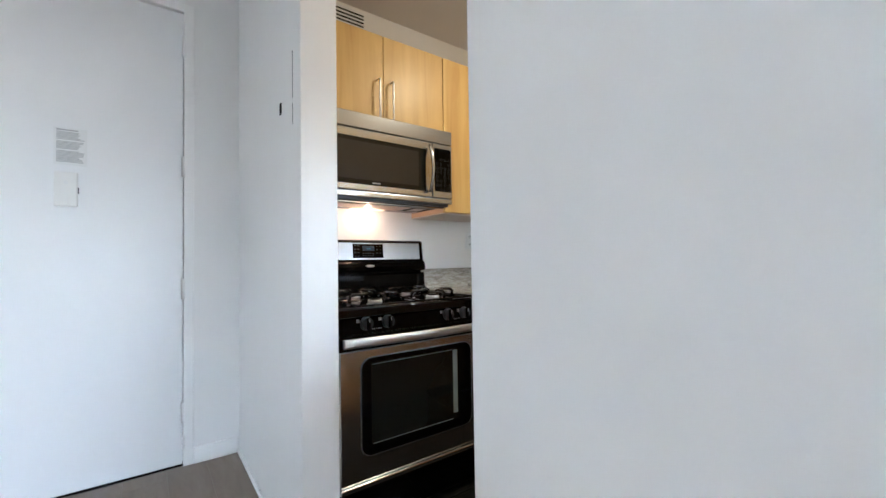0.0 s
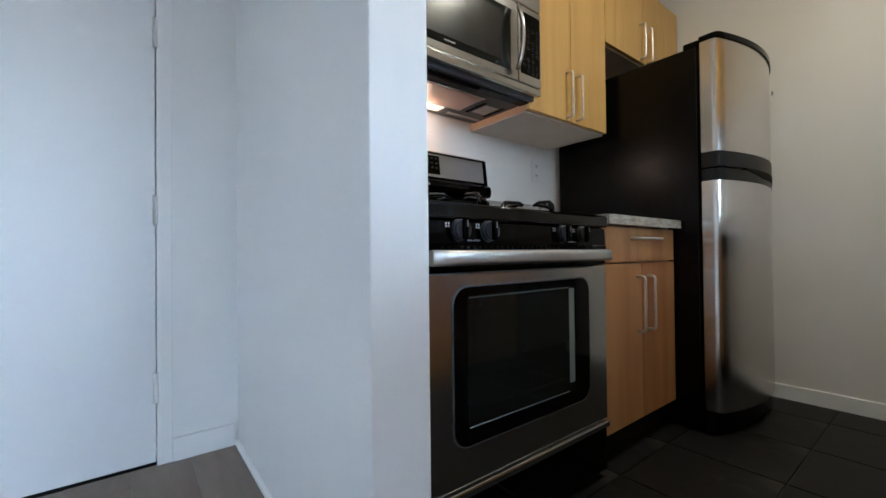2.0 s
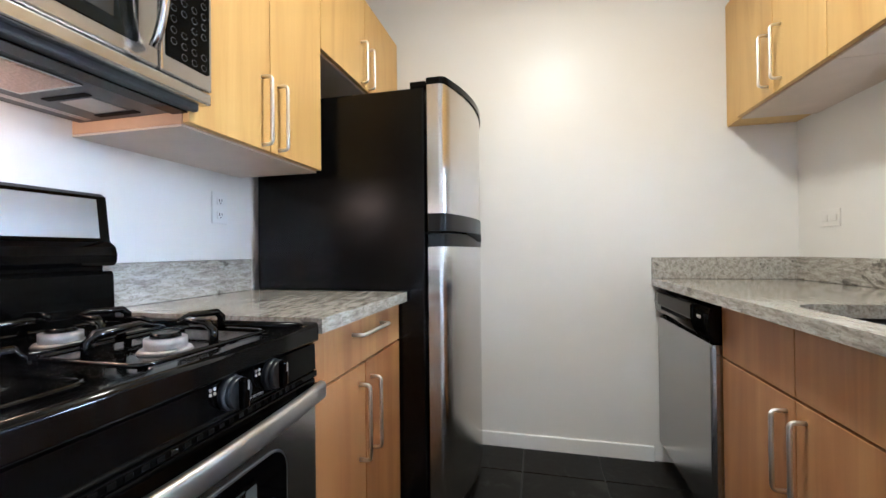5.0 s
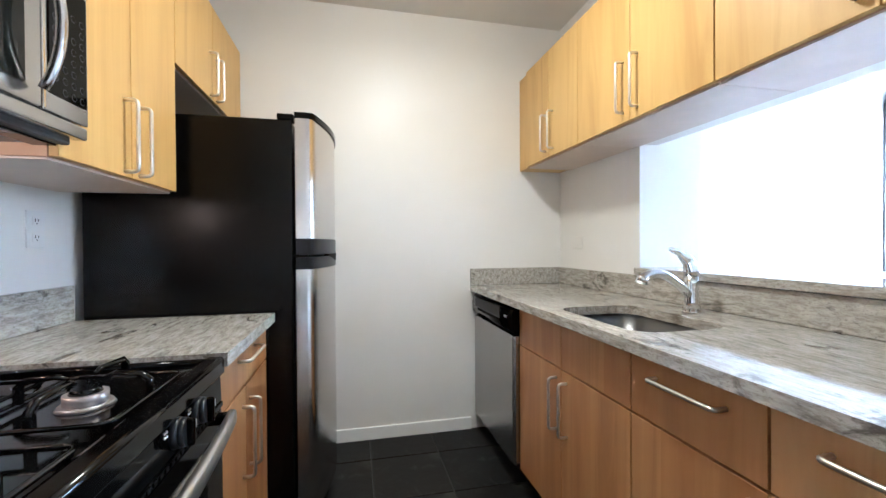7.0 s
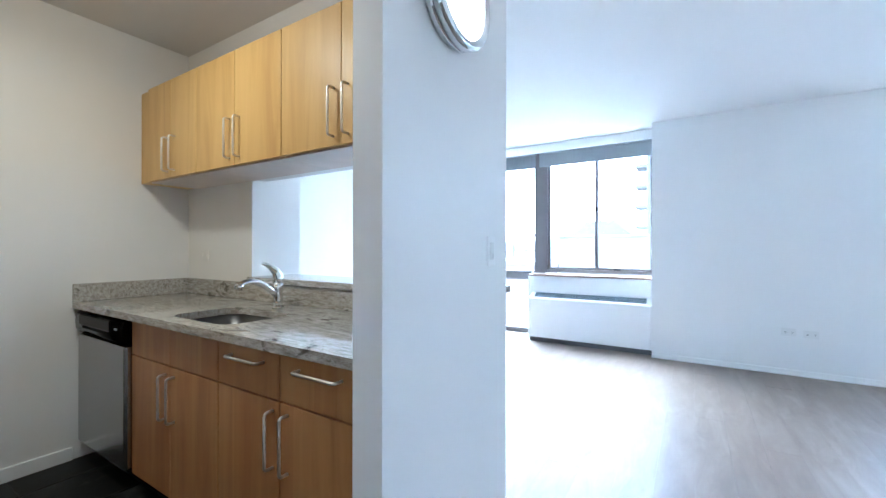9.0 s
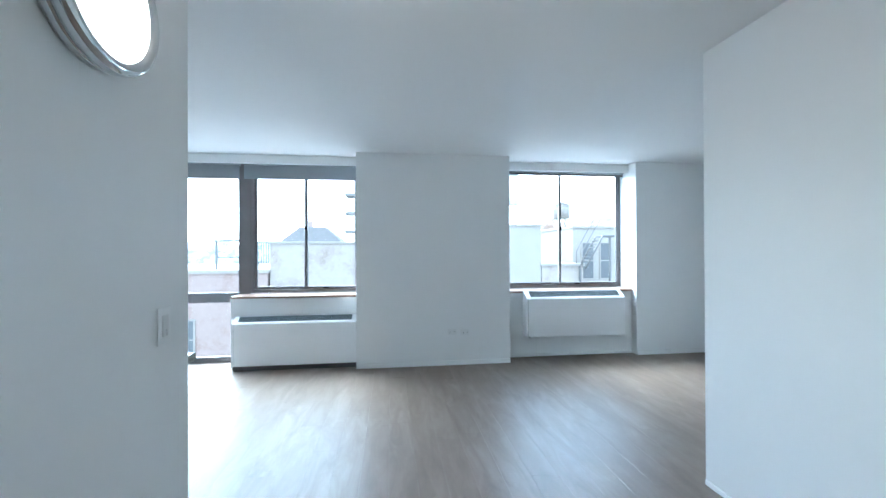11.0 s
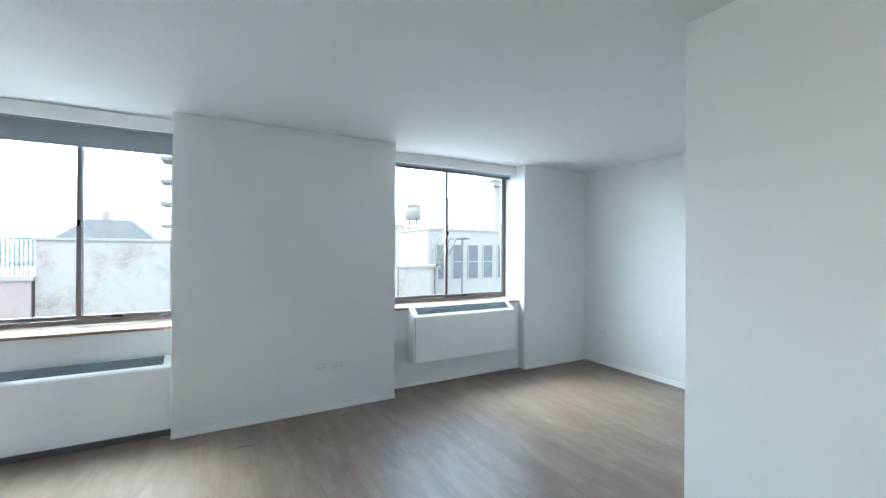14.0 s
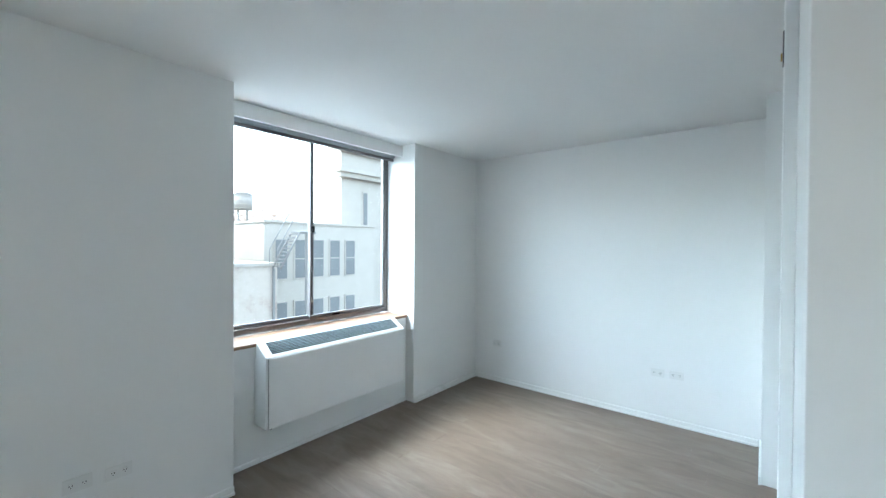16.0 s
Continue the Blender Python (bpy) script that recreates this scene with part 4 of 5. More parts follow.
for a, b in ((1.115, 1.158), (1.367, 1.395)):
    part("lamp_surround", boxes((a, 2.926, MZ0 - 0.0145, b, 2.988, MZ0 - 0.0125)), M_GREY, un, "grey lamp surround")
part("rating_label", boxes((1.495, 2.815, MZ0 - 0.0135, 1.568, 2.905, MZ0 - 0.0123)), plain("label_film", (0.42, 0.40, 0.39), 0.35), un, "pale rating label")
for lx in (1.47, 1.575):
    part("groove", boxes((lx, 2.80, MZ0 - 0.0145, lx + 0.015, 2.92, MZ0 - 0.0123)), M_SLOT, un, "dark moulded groove")
part("warning_label", boxes((1.415, 2.965, MZ0 - 0.0135, 1.60, 2.985, MZ0 - 0.0123)), plain("warning_film", (0.45, 0.38, 0.35), 0.4), un, "long pale warning label")
part("front_trough", boxes((MX0 + 0.01, 2.69, MZ0 - 0.0165, MX1 - 0.01, 2.735, MZ0 - 0.0123), bevel=0.002), M_BLACK, un, "black front trough")


def outlet(x, y, z, facing, label, group="wall outlets", wide=False, switch=False, finish=None):
    """A cover plate on a wall; facing is the wall's outward direction, along x or y."""
    o = thing("light_switch" if switch else "wall_outlet", (x, y, z), label, "switch" if switch else "outlet", group)
    fx_, fy_ = facing
    w, h = (0.115, 0.072) if wide else (0.072, 0.117)

    def plate(hw, hh, t0, t1, cu=0.0, cz=0.0, bev=0.0):
        if fx_:
            return (x + fx_ * t0, y + cu - hw, z + cz - hh, x + fx_ * t1, y + cu + hw, z + cz + hh)
        return (x + cu - hw, y + fy_ * t0, z + cz - hh, x + cu + hw, y + fy_ * t1, z + cz + hh)
    part("cover_plate", boxes(plate(w / 2, h / 2, 0.0, 0.0045 if switch else 0.006), bevel=0.002), finish or M_WHITEP, o)
    if switch:
        part("rocker", boxes(plate(0.017, 0.034, 0.0047, 0.0075), bevel=0.0015), M_WHITEP, o, "white rocker")
        part("dimmer_slide", boxes(plate(0.003, 0.010, 0.0096, 0.0115, 0.0, -0.02)), plain("switch_slide", (0.66, 0.66, 0.66), 0.5), o, "small slide")
    else:
        for k in (-1, 1):
            du, dz = (k * 0.026, 0) if wide else (0, k * 0.026)
            part("socket", boxes(plate(0.016, 0.014, 0.0062, 0.0085, du, dz), bevel=0.002), finish or M_WHITEP, o, "white socket face")
            if finish is None:
                part("slots", boxes(plate(0.0015, 0.005, 0.0086, 0.0089, du - 0.006, dz + 0.002), plate(0.0015, 0.004, 0.0086, 0.0089, du + 0.006, dz + 0.002), plate(0.002, 0.002, 0.0086, 0.0089, du, dz - 0.008)), M_SLOT, o, "dark slots")
    return o


outlet(2.09, YK, 1.235, (0, -1), "white wall outlet above the granite backsplash")
outlet(2.84, 0.71, 1.19, (0, 1), "painted-over wall outlet beside the pass-through", wide=True, finish=M_KWALL)
bm = boxes((1.02, YK - 0.012, 2.40, 1.288, YK - 0.001, 2.588), bevel=0.003)
vt = thing("wall_vent", (1.15, YK, 2.49), "small louvred vent grille high on the kitchen wall", "vent")
part("frame", bm, M_WHITEP, vt)
for k in range(8):
    part("slat", boxes((1.03, YK - 0.016, 2.41 + 0.0215 * k, 1.283, YK - 0.0125, 2.417 + 0.0215 * k)), M_SLOT, vt, "dark louvre gap")

kl = thing("ceiling_light", (1.95, 1.85, HK), "plain round flush ceiling light of the kitchen", "ceiling light")
bm = bmesh.new()
disc(bm, (1.95, 1.85, HK - 0.04), (0, 0, 1), 0.17, 0.039, 32)
part("base", bm, M_WHITEP, kl)

# ---- entry ----
dr = thing("front_door", (-0.08, YN, 0.0), "closed flush white front door with a notice and a peephole box", "door")
part("leaf", boxes((-0.52, YN + 0.012, 0.006, 0.405, YN + 0.056, 2.505), bevel=0.002), M_DOOR, dr, "flush white painted leaf")
part("frame", boxes((0.408, YN - 0.008, 0.0, 0.456, YN + 0.10, 2.555), (-0.572, YN - 0.008, 0.0, -0.526, YN + 0.10, 2.555), (-0.526, YN - 0.008, 2.510, 0.408, YN + 0.10, 2.555), bevel=0.002), M_TRIM, dr, "white painted steel frame")
part("threshold", boxes((-0.526, YN + 0.005, -0.002, 0.408, YN + 0.12, 0.009)), M_SLOT, dr, "dark gap under the door")
for hz in (0.292, 0.962, 1.637, 2.315):
    bm = bmesh.new()
    tube(bm, [(0.405, YN - 0.006, hz - 0.056), (0.405, YN - 0.006, hz + 0.056)], 0.009, 10)
    hg = part("hinge", bm, M_TRIM, dr, "white painted hinge")
    part("hinge_leaf", boxes((0.4075, YN - 0.0105, hz - 0.056, 0.428, YN - 0.0085, hz + 0.056)), M_TRIM, hg)
part("backing", boxes((-0.56, YN + 0.105, 0, 0.45, YN + 0.139, 2.549)), M_DOOR, dr)
no = thing("notice", (-0.055, YN + 0.012, 1.68), "printed white paper notice taped to the door", "notice")
part("sheet", boxes((-0.118, YN + 0.0095, 1.588, 0.004, YN + 0.0115, 1.772)), M_PAPER, no)
bm = bmesh.new()
box(bm, -0.108, YN + 0.0085, 1.757, -0.03, YN + 0.0094, 1.763)
rnd = random.Random(4)
for k in range(26):
    if k not in (7, 15):
        box(bm, -0.108, YN + 0.0085, 1.748 - k * 0.0058, -0.108 + 0.104 * rnd.uniform(0.72, 1.0), YN + 0.0094, 1.7512 - k * 0.0058)
part("print", bm, M_INK, no, "lines of small grey print")
pb = thing("viewer_box", (-0.07, YN + 0.012, 1.47), "small white door viewer box on the door", "door chime")
part("case", boxes((-0.113, YN - 0.012, 1.385, -0.028, YN + 0.011, 1.552), bevel=0.004), M_WHITEP, pb)
bm = bmesh.new()
disc(bm, (-0.07, YN - 0.0125, 1.50), (0, -1, 0), 0.009, 0.002, 16)
part("peephole", bm, M_PAPER, pb, "small pale lens")
part("side_button", boxes((-0.028, YN - 0.006, 1.45, -0.024, YN + 0.006, 1.48)), M_GREY, pb)

mk = thing("wall_mark", (0.684, 2.56, 1.73), "small black cable hole in the wall end", "cable hole")
part("hole", boxes((0.6825, 2.548, 1.705, 0.6848, 2.572, 1.752)), M_SLOT, mk)
part("crack", boxes((0.6835, 2.392, 1.62, 0.6848, 2.3935, 1.70), (0.6835, 2.392, 1.72, 0.6848, 2.3935, 1.90)), M_GREY, mk, "thin paint crack")

outlet(0.6595, 0.735, 1.225, (-1, 0), "white dimmer switch on the wall end", "light switches", switch=True, finish=M_TRIM)

# round wall light
ly, lz = 1.037, 2.075
wl = thing("wall_light", (0.669, ly, lz), "round lit wall light with a chrome ring and domed white glass", "wall light")
bm = bmesh.new()
disc(bm, (0.6685, ly, lz), (-1, 0, 0), 0.174, 0.03, 48, 0.181)
part("backplate", bm, M_CHROME, wl)
bm = bmesh.new()
n, prof = 48, [(0.032, 0.182), (0.05, 0.185), (0.064, 0.178), (0.068, 0.164), (0.062, 0.150), (0.05, 0.145), (0.034, 0.152)]
rr = [[bm.verts.new((0.6685 - dx, ly + q * math.cos(2 * math.pi * k / n), lz + q * math.sin(2 * math.pi * k / n))) for k in range(n)] for dx, q in prof]
for a, b in zip(rr, rr[1:] + rr[:1]):
    for k in range(n):
        bm.faces.new((a[k], a[(k + 1) % n], b[(k + 1) % n], b[k])).smooth = True
part("ring", bm, M_CHROME, wl, "polished chrome ring")
bm = bmesh.new()
prof = [(0.05, 0.148), (0.066, 0.13), (0.077, 0.095), (0.082, 0.055), (0.0835, 0.012)]
rr = [[bm.verts.new((0.6685 - dx, ly + q * math.cos(2 * math.pi * k / n), lz + q * math.sin(2 * math.pi * k / n))) for k in range(n)] for dx, q in prof]
for a, b in zip(rr, rr[1:]):
    for k in range(n):
        bm.faces.new((a[k], a[(k + 1) % n], b[(k + 1) % n], b[k])).smooth = True
bm.faces.new(rr[-1])
part("glass", bm, M_LAMPG, wl, "glowing white domed glass")

# ---- living room ----
WY = -3.52


def frame_bars(name, bars, parent, y0=WY - 0.03, y1=WY + 0.03):
    part(name, boxes(*[(a, y0, c, b, y1, e) for a, c, b, e in bars], bevel=0.003), M_FRAME, parent)


def pane(parent, x0, z0, x1, z1, y):
    p = part("pane", boxes((x0, y - 0.003, z0, x1, y + 0.003, z1)), M_GLASS, parent, "clear glass pane")
    p.visible_shadow = False
    return p


def slider(name, x0, x1, z0, z1, mull, label):
    """A two-light sliding window in a bronze frame."""
    w = thing(name, ((x0 + x1) / 2, WY, z0), label, "window")
    w["kind"] = "structure"
    frame_bars("window_frame", [(x0, z0, x0 + 0.035, z1), (x1 - 0.035, z0, x1, z1), (x0 + 0.035, z0, x1 - 0.035, z0 + 0.045), (x0 + 0.035, z1 - 0.045, x1 - 0.035, z1)], w)
    for a, b, y in ((x0 + 0.036, mull + 0.02, WY + 0.012), (mull - 0.02, x1 - 0.036, WY - 0.014)):
        bars = [(a, z0 + 0.046, a + 0.035, z1 - 0.046), (b - 0.035, z0 + 0.046, b, z1 - 0.046), (a + 0.035, z0 + 0.046, b - 0.035, z0 + 0.078), (a + 0.035, z1 - 0.075, b - 0.035, z1 - 0.046)]
        sash = part("sash", boxes(*[(p, y - 0.012, q, r2, y + 0.012, s2) for p, q, r2, s2 in bars], bevel=0.002), M_FRAME, w)
        pane(w, a + 0.034, z0 + 0.077, b - 0.034, z1 - 0.074, y)
    part("latch", boxes((mull - 0.012, WY + 0.025, 1.745, mull + 0.012, WY + 0.05, 1.80), bevel=0.004), M_SLOT, w, "small black latch")
    part("finger_pull", boxes((mull - 0.30, WY + 0.025, z0 + 0.052, mull - 0.22, WY + 0.037, z0 + 0.066)), M_SLOT, w)
    return w


slider("window_1", 0.37, 1.79, 0.905, 2.63, 1.085, "wide bronze aluminium sliding window")
slider("window_2", -3.445, -1.57, 0.91, 2.64, -2.505, "bronze aluminium sliding window in a deep recess")
w3 = thing("window_3", (2.6, WY, 0.0), "full-height bronze aluminium window with a middle rail", "window")
w3["kind"] = "structure"
frame_bars("window_frame", [(1.79, 0.0, 1.945, 2.63), (1.945, 0.0, XL - 0.08, 0.075), (1.945, 0.785, XL - 0.08, 0.915), (1.945, 2.56, XL - 0.08, 2.63)], w3)
part("corner_post", boxes((XL - 0.08, WY - 0.07, 0.0, XL + 0.06, WY + 0.05, 2.63), bevel=0.004), M_FRAME, w3, "bronze corner post")
pane(w3, 1.945, 0.075, XL - 0.08, 0.785, WY)
pane(w3, 1.945, 0.915, XL - 0.08, 2.56, WY)
w4 = thing("window_4", (XL + 0.05, -3.2, 0.9), "narrow bronze aluminium window in the side wall", "window")
w4["kind"] = "structure"
part("window_frame", boxes((XL - 0.014, -2.950, 0.896, XL + 0.07, -2.872, 2.504), (XL - 0.010, -3.465, 0.896, XL + 0.07, -2.950, 0.95), (XL - 0.010, -3.465, 2.45, XL + 0.07, -2.950, 2.504), bevel=0.003), M_FRAME, w4)
p = part("pane", boxes((XL + 0.047, -3.465, 0.95, XL + 0.053, -2.950, 2.45)), M_GLASS, w4)
p.visible_shadow = False
part("latch", boxes((XL - 0.034, -2.935, 1.74, XL - 0.015, -2.895, 1.81), bevel=0.003), M_SLOT, w4)

for nm, x0, x1, y1, z in (("window_sill_wide", 0.383, 1.93, -3.165, 0.867), ("window_sill_far", -3.438, -1.585, -3.185, 0.877)):
    structure(nm, boxes((x0, WY + 0.031, z, x1, y1, z + 0.026), bevel=0.004), M_SILL, "varnished oak window sill", "window sill")

# pelmets and roller shades
structure("pelmet_far", boxes((-3.45, -3.30, 2.565, -1.584, -3.27, 2.676), bevel=0.002), M_TRIM, "white painted pelmet board above the window", "pelmet")
structure("pelmet_wide", boxes((0.382, -3.24, 2.565, XL - 0.002, -3.21, 2.676), bevel=0.002), M_TRIM, "white painted pelmet board above the wide window", "pelmet")
for x0, x1, zb in ((0.39, 1.845, 2.40), (1.90, XL - 0.04, 2.395)):
    sh = thing("roller_shade", ((x0 + x1) / 2, -3.40, zb), "grey fabric roller shade, rolled almost all the way up", "roller shade", "roller shades")
    part("fabric", boxes((x0, -3.402, zb + 0.02, x1, -3.399, 2.58)), M_SHADE, sh)
    part("bottom_bar", boxes((x0, -3.406, zb, x1, -3.395, zb + 0.022), bevel=0.003), M_SHADE, sh)
    bm = bmesh.new()
    tube(bm, [(x0, -3.42, 2.60), (x1, -3.42, 2.60)], 0.028, 12)
    part("roll", bm, M_SHADE, sh)
sh = thing("roller_shade", (XL - 0.04, -3.15, 2.395), "narrow grey fabric roller shade on the side window", "roller shade", "roller shades")
part("fabric", boxes((XL - 0.026, -3.45, 2.415, XL - 0.022, -2.86, 2.60)), M_SHADE, sh)
part("bottom_bar", boxes((XL - 0.030, -3.45, 2.395, XL - 0.018, -2.86, 2.414)), M_SHADE, sh)


sh = thing("roller_shade", (-2.51, -3.40, 2.53), "dark roller shade rolled up fully under the pelmet", "roller shade", "roller shades")
part("bottom_bar", boxes((-3.43, -3.412, 2.528, -1.592, -3.392, 2.556), bevel=0.004), M_FRAME, sh)
bm = bmesh.new()
tube(bm, [(-3.43, -3.402, 2.59), (-1.592, -3.402, 2.59)], 0.033, 12)
part("roll", bm, M_SHADE, sh)


def fan_coil(name, label, x0, x1, yb, yf, z0, z1, zb, skirt):
    """A wall convector with a sloped top grille: z1 at the front edge, zb at the wall."""
    u = thing(name, ((x0 + x1) / 2, yb, z0), label, "heater", "wall convectors")
    bm = bmesh.new()
    ys = yb + 0.028                                   # in front of the sill's nose
    sec = [(yb, z0), (yf, z0), (yf, z1), (yf - 0.012, z1 + 0.012), (ys + 0.012, zb), (ys, zb), (ys, z1 - 0.02), (yb, z1 - 0.02)]
    va, vb = ([bm.verts.new((x, y, z)) for y, z in sec] for x in (x0, x1))
    for k in range(len(sec)):
        bm.faces.new((va[k], va[(k + 1) % len(sec)], vb[(k + 1) % len(sec)], vb[k]))
    bm.faces.new(va)
    bm.faces.new(vb[::-1])
    bmesh.ops.bevel(bm, geom=list(bm.edges), offset=0.004, segments=2, affect="EDGES")
    case = part("case", bm, M_UNIT, u, "white painted sheet-metal case")
    part("front_panel", boxes((x0 + 0.018, yf + 0.001, z0 + 0.006, x1 - 0.018, yf + 0.007, z1 - 0.004), bevel=0.003), M_UNIT, u, "flat white front panel")
    part("seam", boxes((x1 - 0.0178, yf + 0.0005, z0 + 0.004, x1 - 0.0155, yf + 0.003, z1 - 0.002)), M_GREY, u, "dark panel seam")

    def slope(y):
        return z1 + 0.012 + (zb - z1 - 0.012) * ((yf - 0.012) - y) / (yf - 0.024 - ys)
    ya, yc = yf - 0.026, ys + 0.018
    bm = bmesh.new()
    vs = [bm.verts.new((x, y, slope(y) + 0.002)) for x, y in ((x0 + 0.06, ya), (x1 - 0.06, ya), (x1 - 0.06, yc), (x0 + 0.06, yc))]
    ws = [bm.verts.new(v.co - Vector((0, 0, 0.0015))) for v in vs]
    for k in range(4):
        bm.faces.new((vs[k], vs[(k + 1) % 4], ws[(k + 1) % 4], ws[k]))
    bm.faces.new(vs)
    bm.faces.new(ws[::-1])
    gr = part("grille", bm, M_GRILLED, u, "blue-grey outlet grille")
    m = 8
    for k in range(m):
        y = ya + (yc - ya) * (k + 0.5) / m
        part("grille_bar", boxes((x0 + 0.06, y - 0.0032, slope(y) + 0.0025, x1 - 0.06, y + 0.0032, slope(y) + 0.0065)), M_GRILLE, u)
    part("grille_cross_bar", boxes(*[(x0 + (x1 - x0) * q - 0.004, yc, slope(yc) - 0.012, x0 + (x1 - x0) * q + 0.004, yc + 0.01, slope(yc) + 0.008) for q in (0.35, 0.65)]), M_GRILLE, u)
    if skirt:
        part("plinth", boxes((x0 + 0.004, yb, 0.0, x1 - 0.004, yf - 0.02, z0 - 0.001)), M_GREY, u, "grey shadowed plinth")
    else:
        bm = bmesh.new()
        tube(bm, [(x1 - 0.05, yf - 0.03, z0 - 0.012), (x1 - 0.05, yf - 0.03, z0 + 0.004)], 0.012, 10)
        part("drain_cap", bm, M_GREY, u, "small grey cap below")
    return u


fan_coil("wall_convector", "long white sheet-metal convector standing under the wide window", 0.384, 1.86, -3.191, -3.03, 0.06, 0.575, 0.648, True)
fan_coil("wall_convector", "white sheet-metal convector hung under the window recess", -3.235, -1.835, -3.211, -3.035, 0.30, 0.812, 0.902, False)
outlet(-0.818, YS, 0.418, (0, 1), "white wall outlet low on the pier", wide=True)
outlet(-0.985, YS, 0.41, (0, 1), "white blank plate low on the pier", wide=True)
outlet(XW, -2.78, 0.454, (1, 0), "white wall outlet low on the end wall", wide=True)
outlet(XW, -1.04, 0.455, (1, 0), "white wall outlet low on the end wall", wide=True)
outlet(XW, -0.885, 0.46, (1, 0), "white blank plate low on the end wall", wide=True)
hk = thing("wall_hook", (-3.44, -3.33, 1.03), "small steel cord hook beside the window", "hook")
part("hook", boxes((-3.4395, -3.34, 1.0, -3.425, -3.325, 1.045), bevel=0.004), M_MARK, hk)
st = thing("door_strike", (-2.57, -0.222, 2.39), "small steel closet door bracket with a brass catch", "bracket")
part("plate", boxes((-2.6, -0.2265, 2.39, -2.54, -0.2225, 2.52)), M_GREY, st)
part("catch", boxes((-2.612, -0.232, 2.42, -2.601, -0.2225, 2.45)), M_BRASS, st, "brass catch")

# ---- outside ----
# Unseen ground set high below the windows to bounce daylight onto the ceilings.
structure("ground", boxes((-400, -800, -5.4, 400, 400, -5.2)), M_ASPHALT, "concrete ground out of sight, raised to bounce daylight indoors", "ground")


def building(name, label, x0, x1, y0, y1, z1, material, wins=(), trim=None, z0=-5.2):
    """A block with real window recesses on its front at y1; wins are (x, z, w, h)."""
    b = thing(name, ((x0 + x1) / 2, y1, z0), label, "building")
    part("wall", boxes((x0, y0, z0, x1, y1, z1)), material, b)
    if trim:
        part("coping", boxes((x0 - 0.08, y0, z1 + 0.005, x1 + 0.08, y1 + 0.08, z1 + trim)), M_STONE, b, "pale coping")
    for x, z, w, h in wins:
        win_ = part("window", boxes((x, y1 + 0.004, z, x + w, y1 + 0.05, z + h)), M_STONE, b)
        part("pane", boxes((x + 0.08, y1 + 0.052, z + 0.08, x + w - 0.08, y1 + 0.07, z + h / 2 - 0.03), (x + 0.08, y1 + 0.052, z + h / 2 + 0.03, x + w - 0.08, y1 + 0.07, z + h - 0.08)), M_PANE, win_)
    return b


building("brick_building", "pale weathered brick building with a flat coping", 1.0, 5.7, -26, -18, 1.82, M_BRICKW, (), 0.1)
building("brick_terrace", "lower pink brick building with a pale coping", 5.78, 16, -28, -17.9, 0.42, M_BRICKR, [(9.0, -3.6, 1.1, 1.9), (12.0, -3.6, 1.1, 1.9)], 0.16)
sk = thing("roof_lantern", (4.1, -21, 1.9), "dark grey hipped roof lantern on the brick building", "roof lantern")
bm = bmesh.new()
vs = [bm.verts.new(q) for q in ((2.5, -22.6, 1.93), (5.65, -22.6, 1.93), (5.65, -19.4, 1.93), (2.5, -19.4, 1.93), (3.5, -21.4, 2.78), (4.9, -21.4, 2.78), (4.9, -20.6, 2.78), (3.5, -20.6, 2.78))]
for q in ((0, 1, 5, 4), (1, 2, 6, 5), (2, 3, 7, 6), (3, 0, 4, 7), (4, 5, 6, 7), (3, 2, 1, 0)):
    bm.faces.new([vs[k] for k in q])
part("roof", bm, M_SLATER, sk)
part("cap", boxes((4.25, -21.1, 2.78, 4.5, -20.85, 3.12)), M_BRICKR, sk)
# High-rise blocks emit a little to look washed out by haze.
hz = thing("distant_high_rise", (82, -160, -5.2), "distant high-rise with haze painted on as a pale glow", "building")
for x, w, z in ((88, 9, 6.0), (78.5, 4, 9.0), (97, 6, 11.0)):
    part("block", boxes((x, -165, -5.2, x + w, -155, z)), M_HAZEGLOW, hz)
# Tree clumps carry the same emission in place of haze.
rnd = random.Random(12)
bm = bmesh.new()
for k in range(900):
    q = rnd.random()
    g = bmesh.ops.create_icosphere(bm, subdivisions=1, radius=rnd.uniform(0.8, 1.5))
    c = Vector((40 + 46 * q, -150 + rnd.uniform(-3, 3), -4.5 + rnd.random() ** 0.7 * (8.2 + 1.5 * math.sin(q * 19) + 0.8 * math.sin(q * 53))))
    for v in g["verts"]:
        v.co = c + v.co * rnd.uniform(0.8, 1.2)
trees = structure("distant_trees", bm, M_HAZEGLOW, "distant trees with haze painted on as a pale glow", "trees")
trees["kind"] = "stuff"
rf = thing("terrace_railing", (6.25, -18.1, 0.58), "thin grey roof terrace railing beside the brick wall", "railing")
for k in range(9):
    part("baluster", boxes((5.80 + 0.115 * k, -18.2, 0.585, 5.83 + 0.115 * k, -18.17, 1.85)), M_RAILG, rf)
part("rail", boxes((5.78, -18.22, 1.851, 6.80, -18.15, 1.91)), M_RAILG, rf)
pg = thing("pergola", (7.6, -18.3, 0.58), "thin grey pergola frame on the roof terrace", "pergola")
for x in (6.95, 8.22):
    part("post", boxes((x, -18.4, 0.585, x + 0.08, -18.32, 1.93)), M_RAILG, pg)
part("beam", boxes((6.85, -18.41, 1.932, 8.4, -18.31, 2.02)), M_RAILG, pg)
part("cross_bar", boxes((7.03, -18.39, 1.15, 8.22, -18.34, 1.20)), M_RAILG, pg)
tw = building("apartment_tower", "tall grey apartment tower with balconies, far away", -6.5, 5.72, -80, -63, 34, M_TOWER)
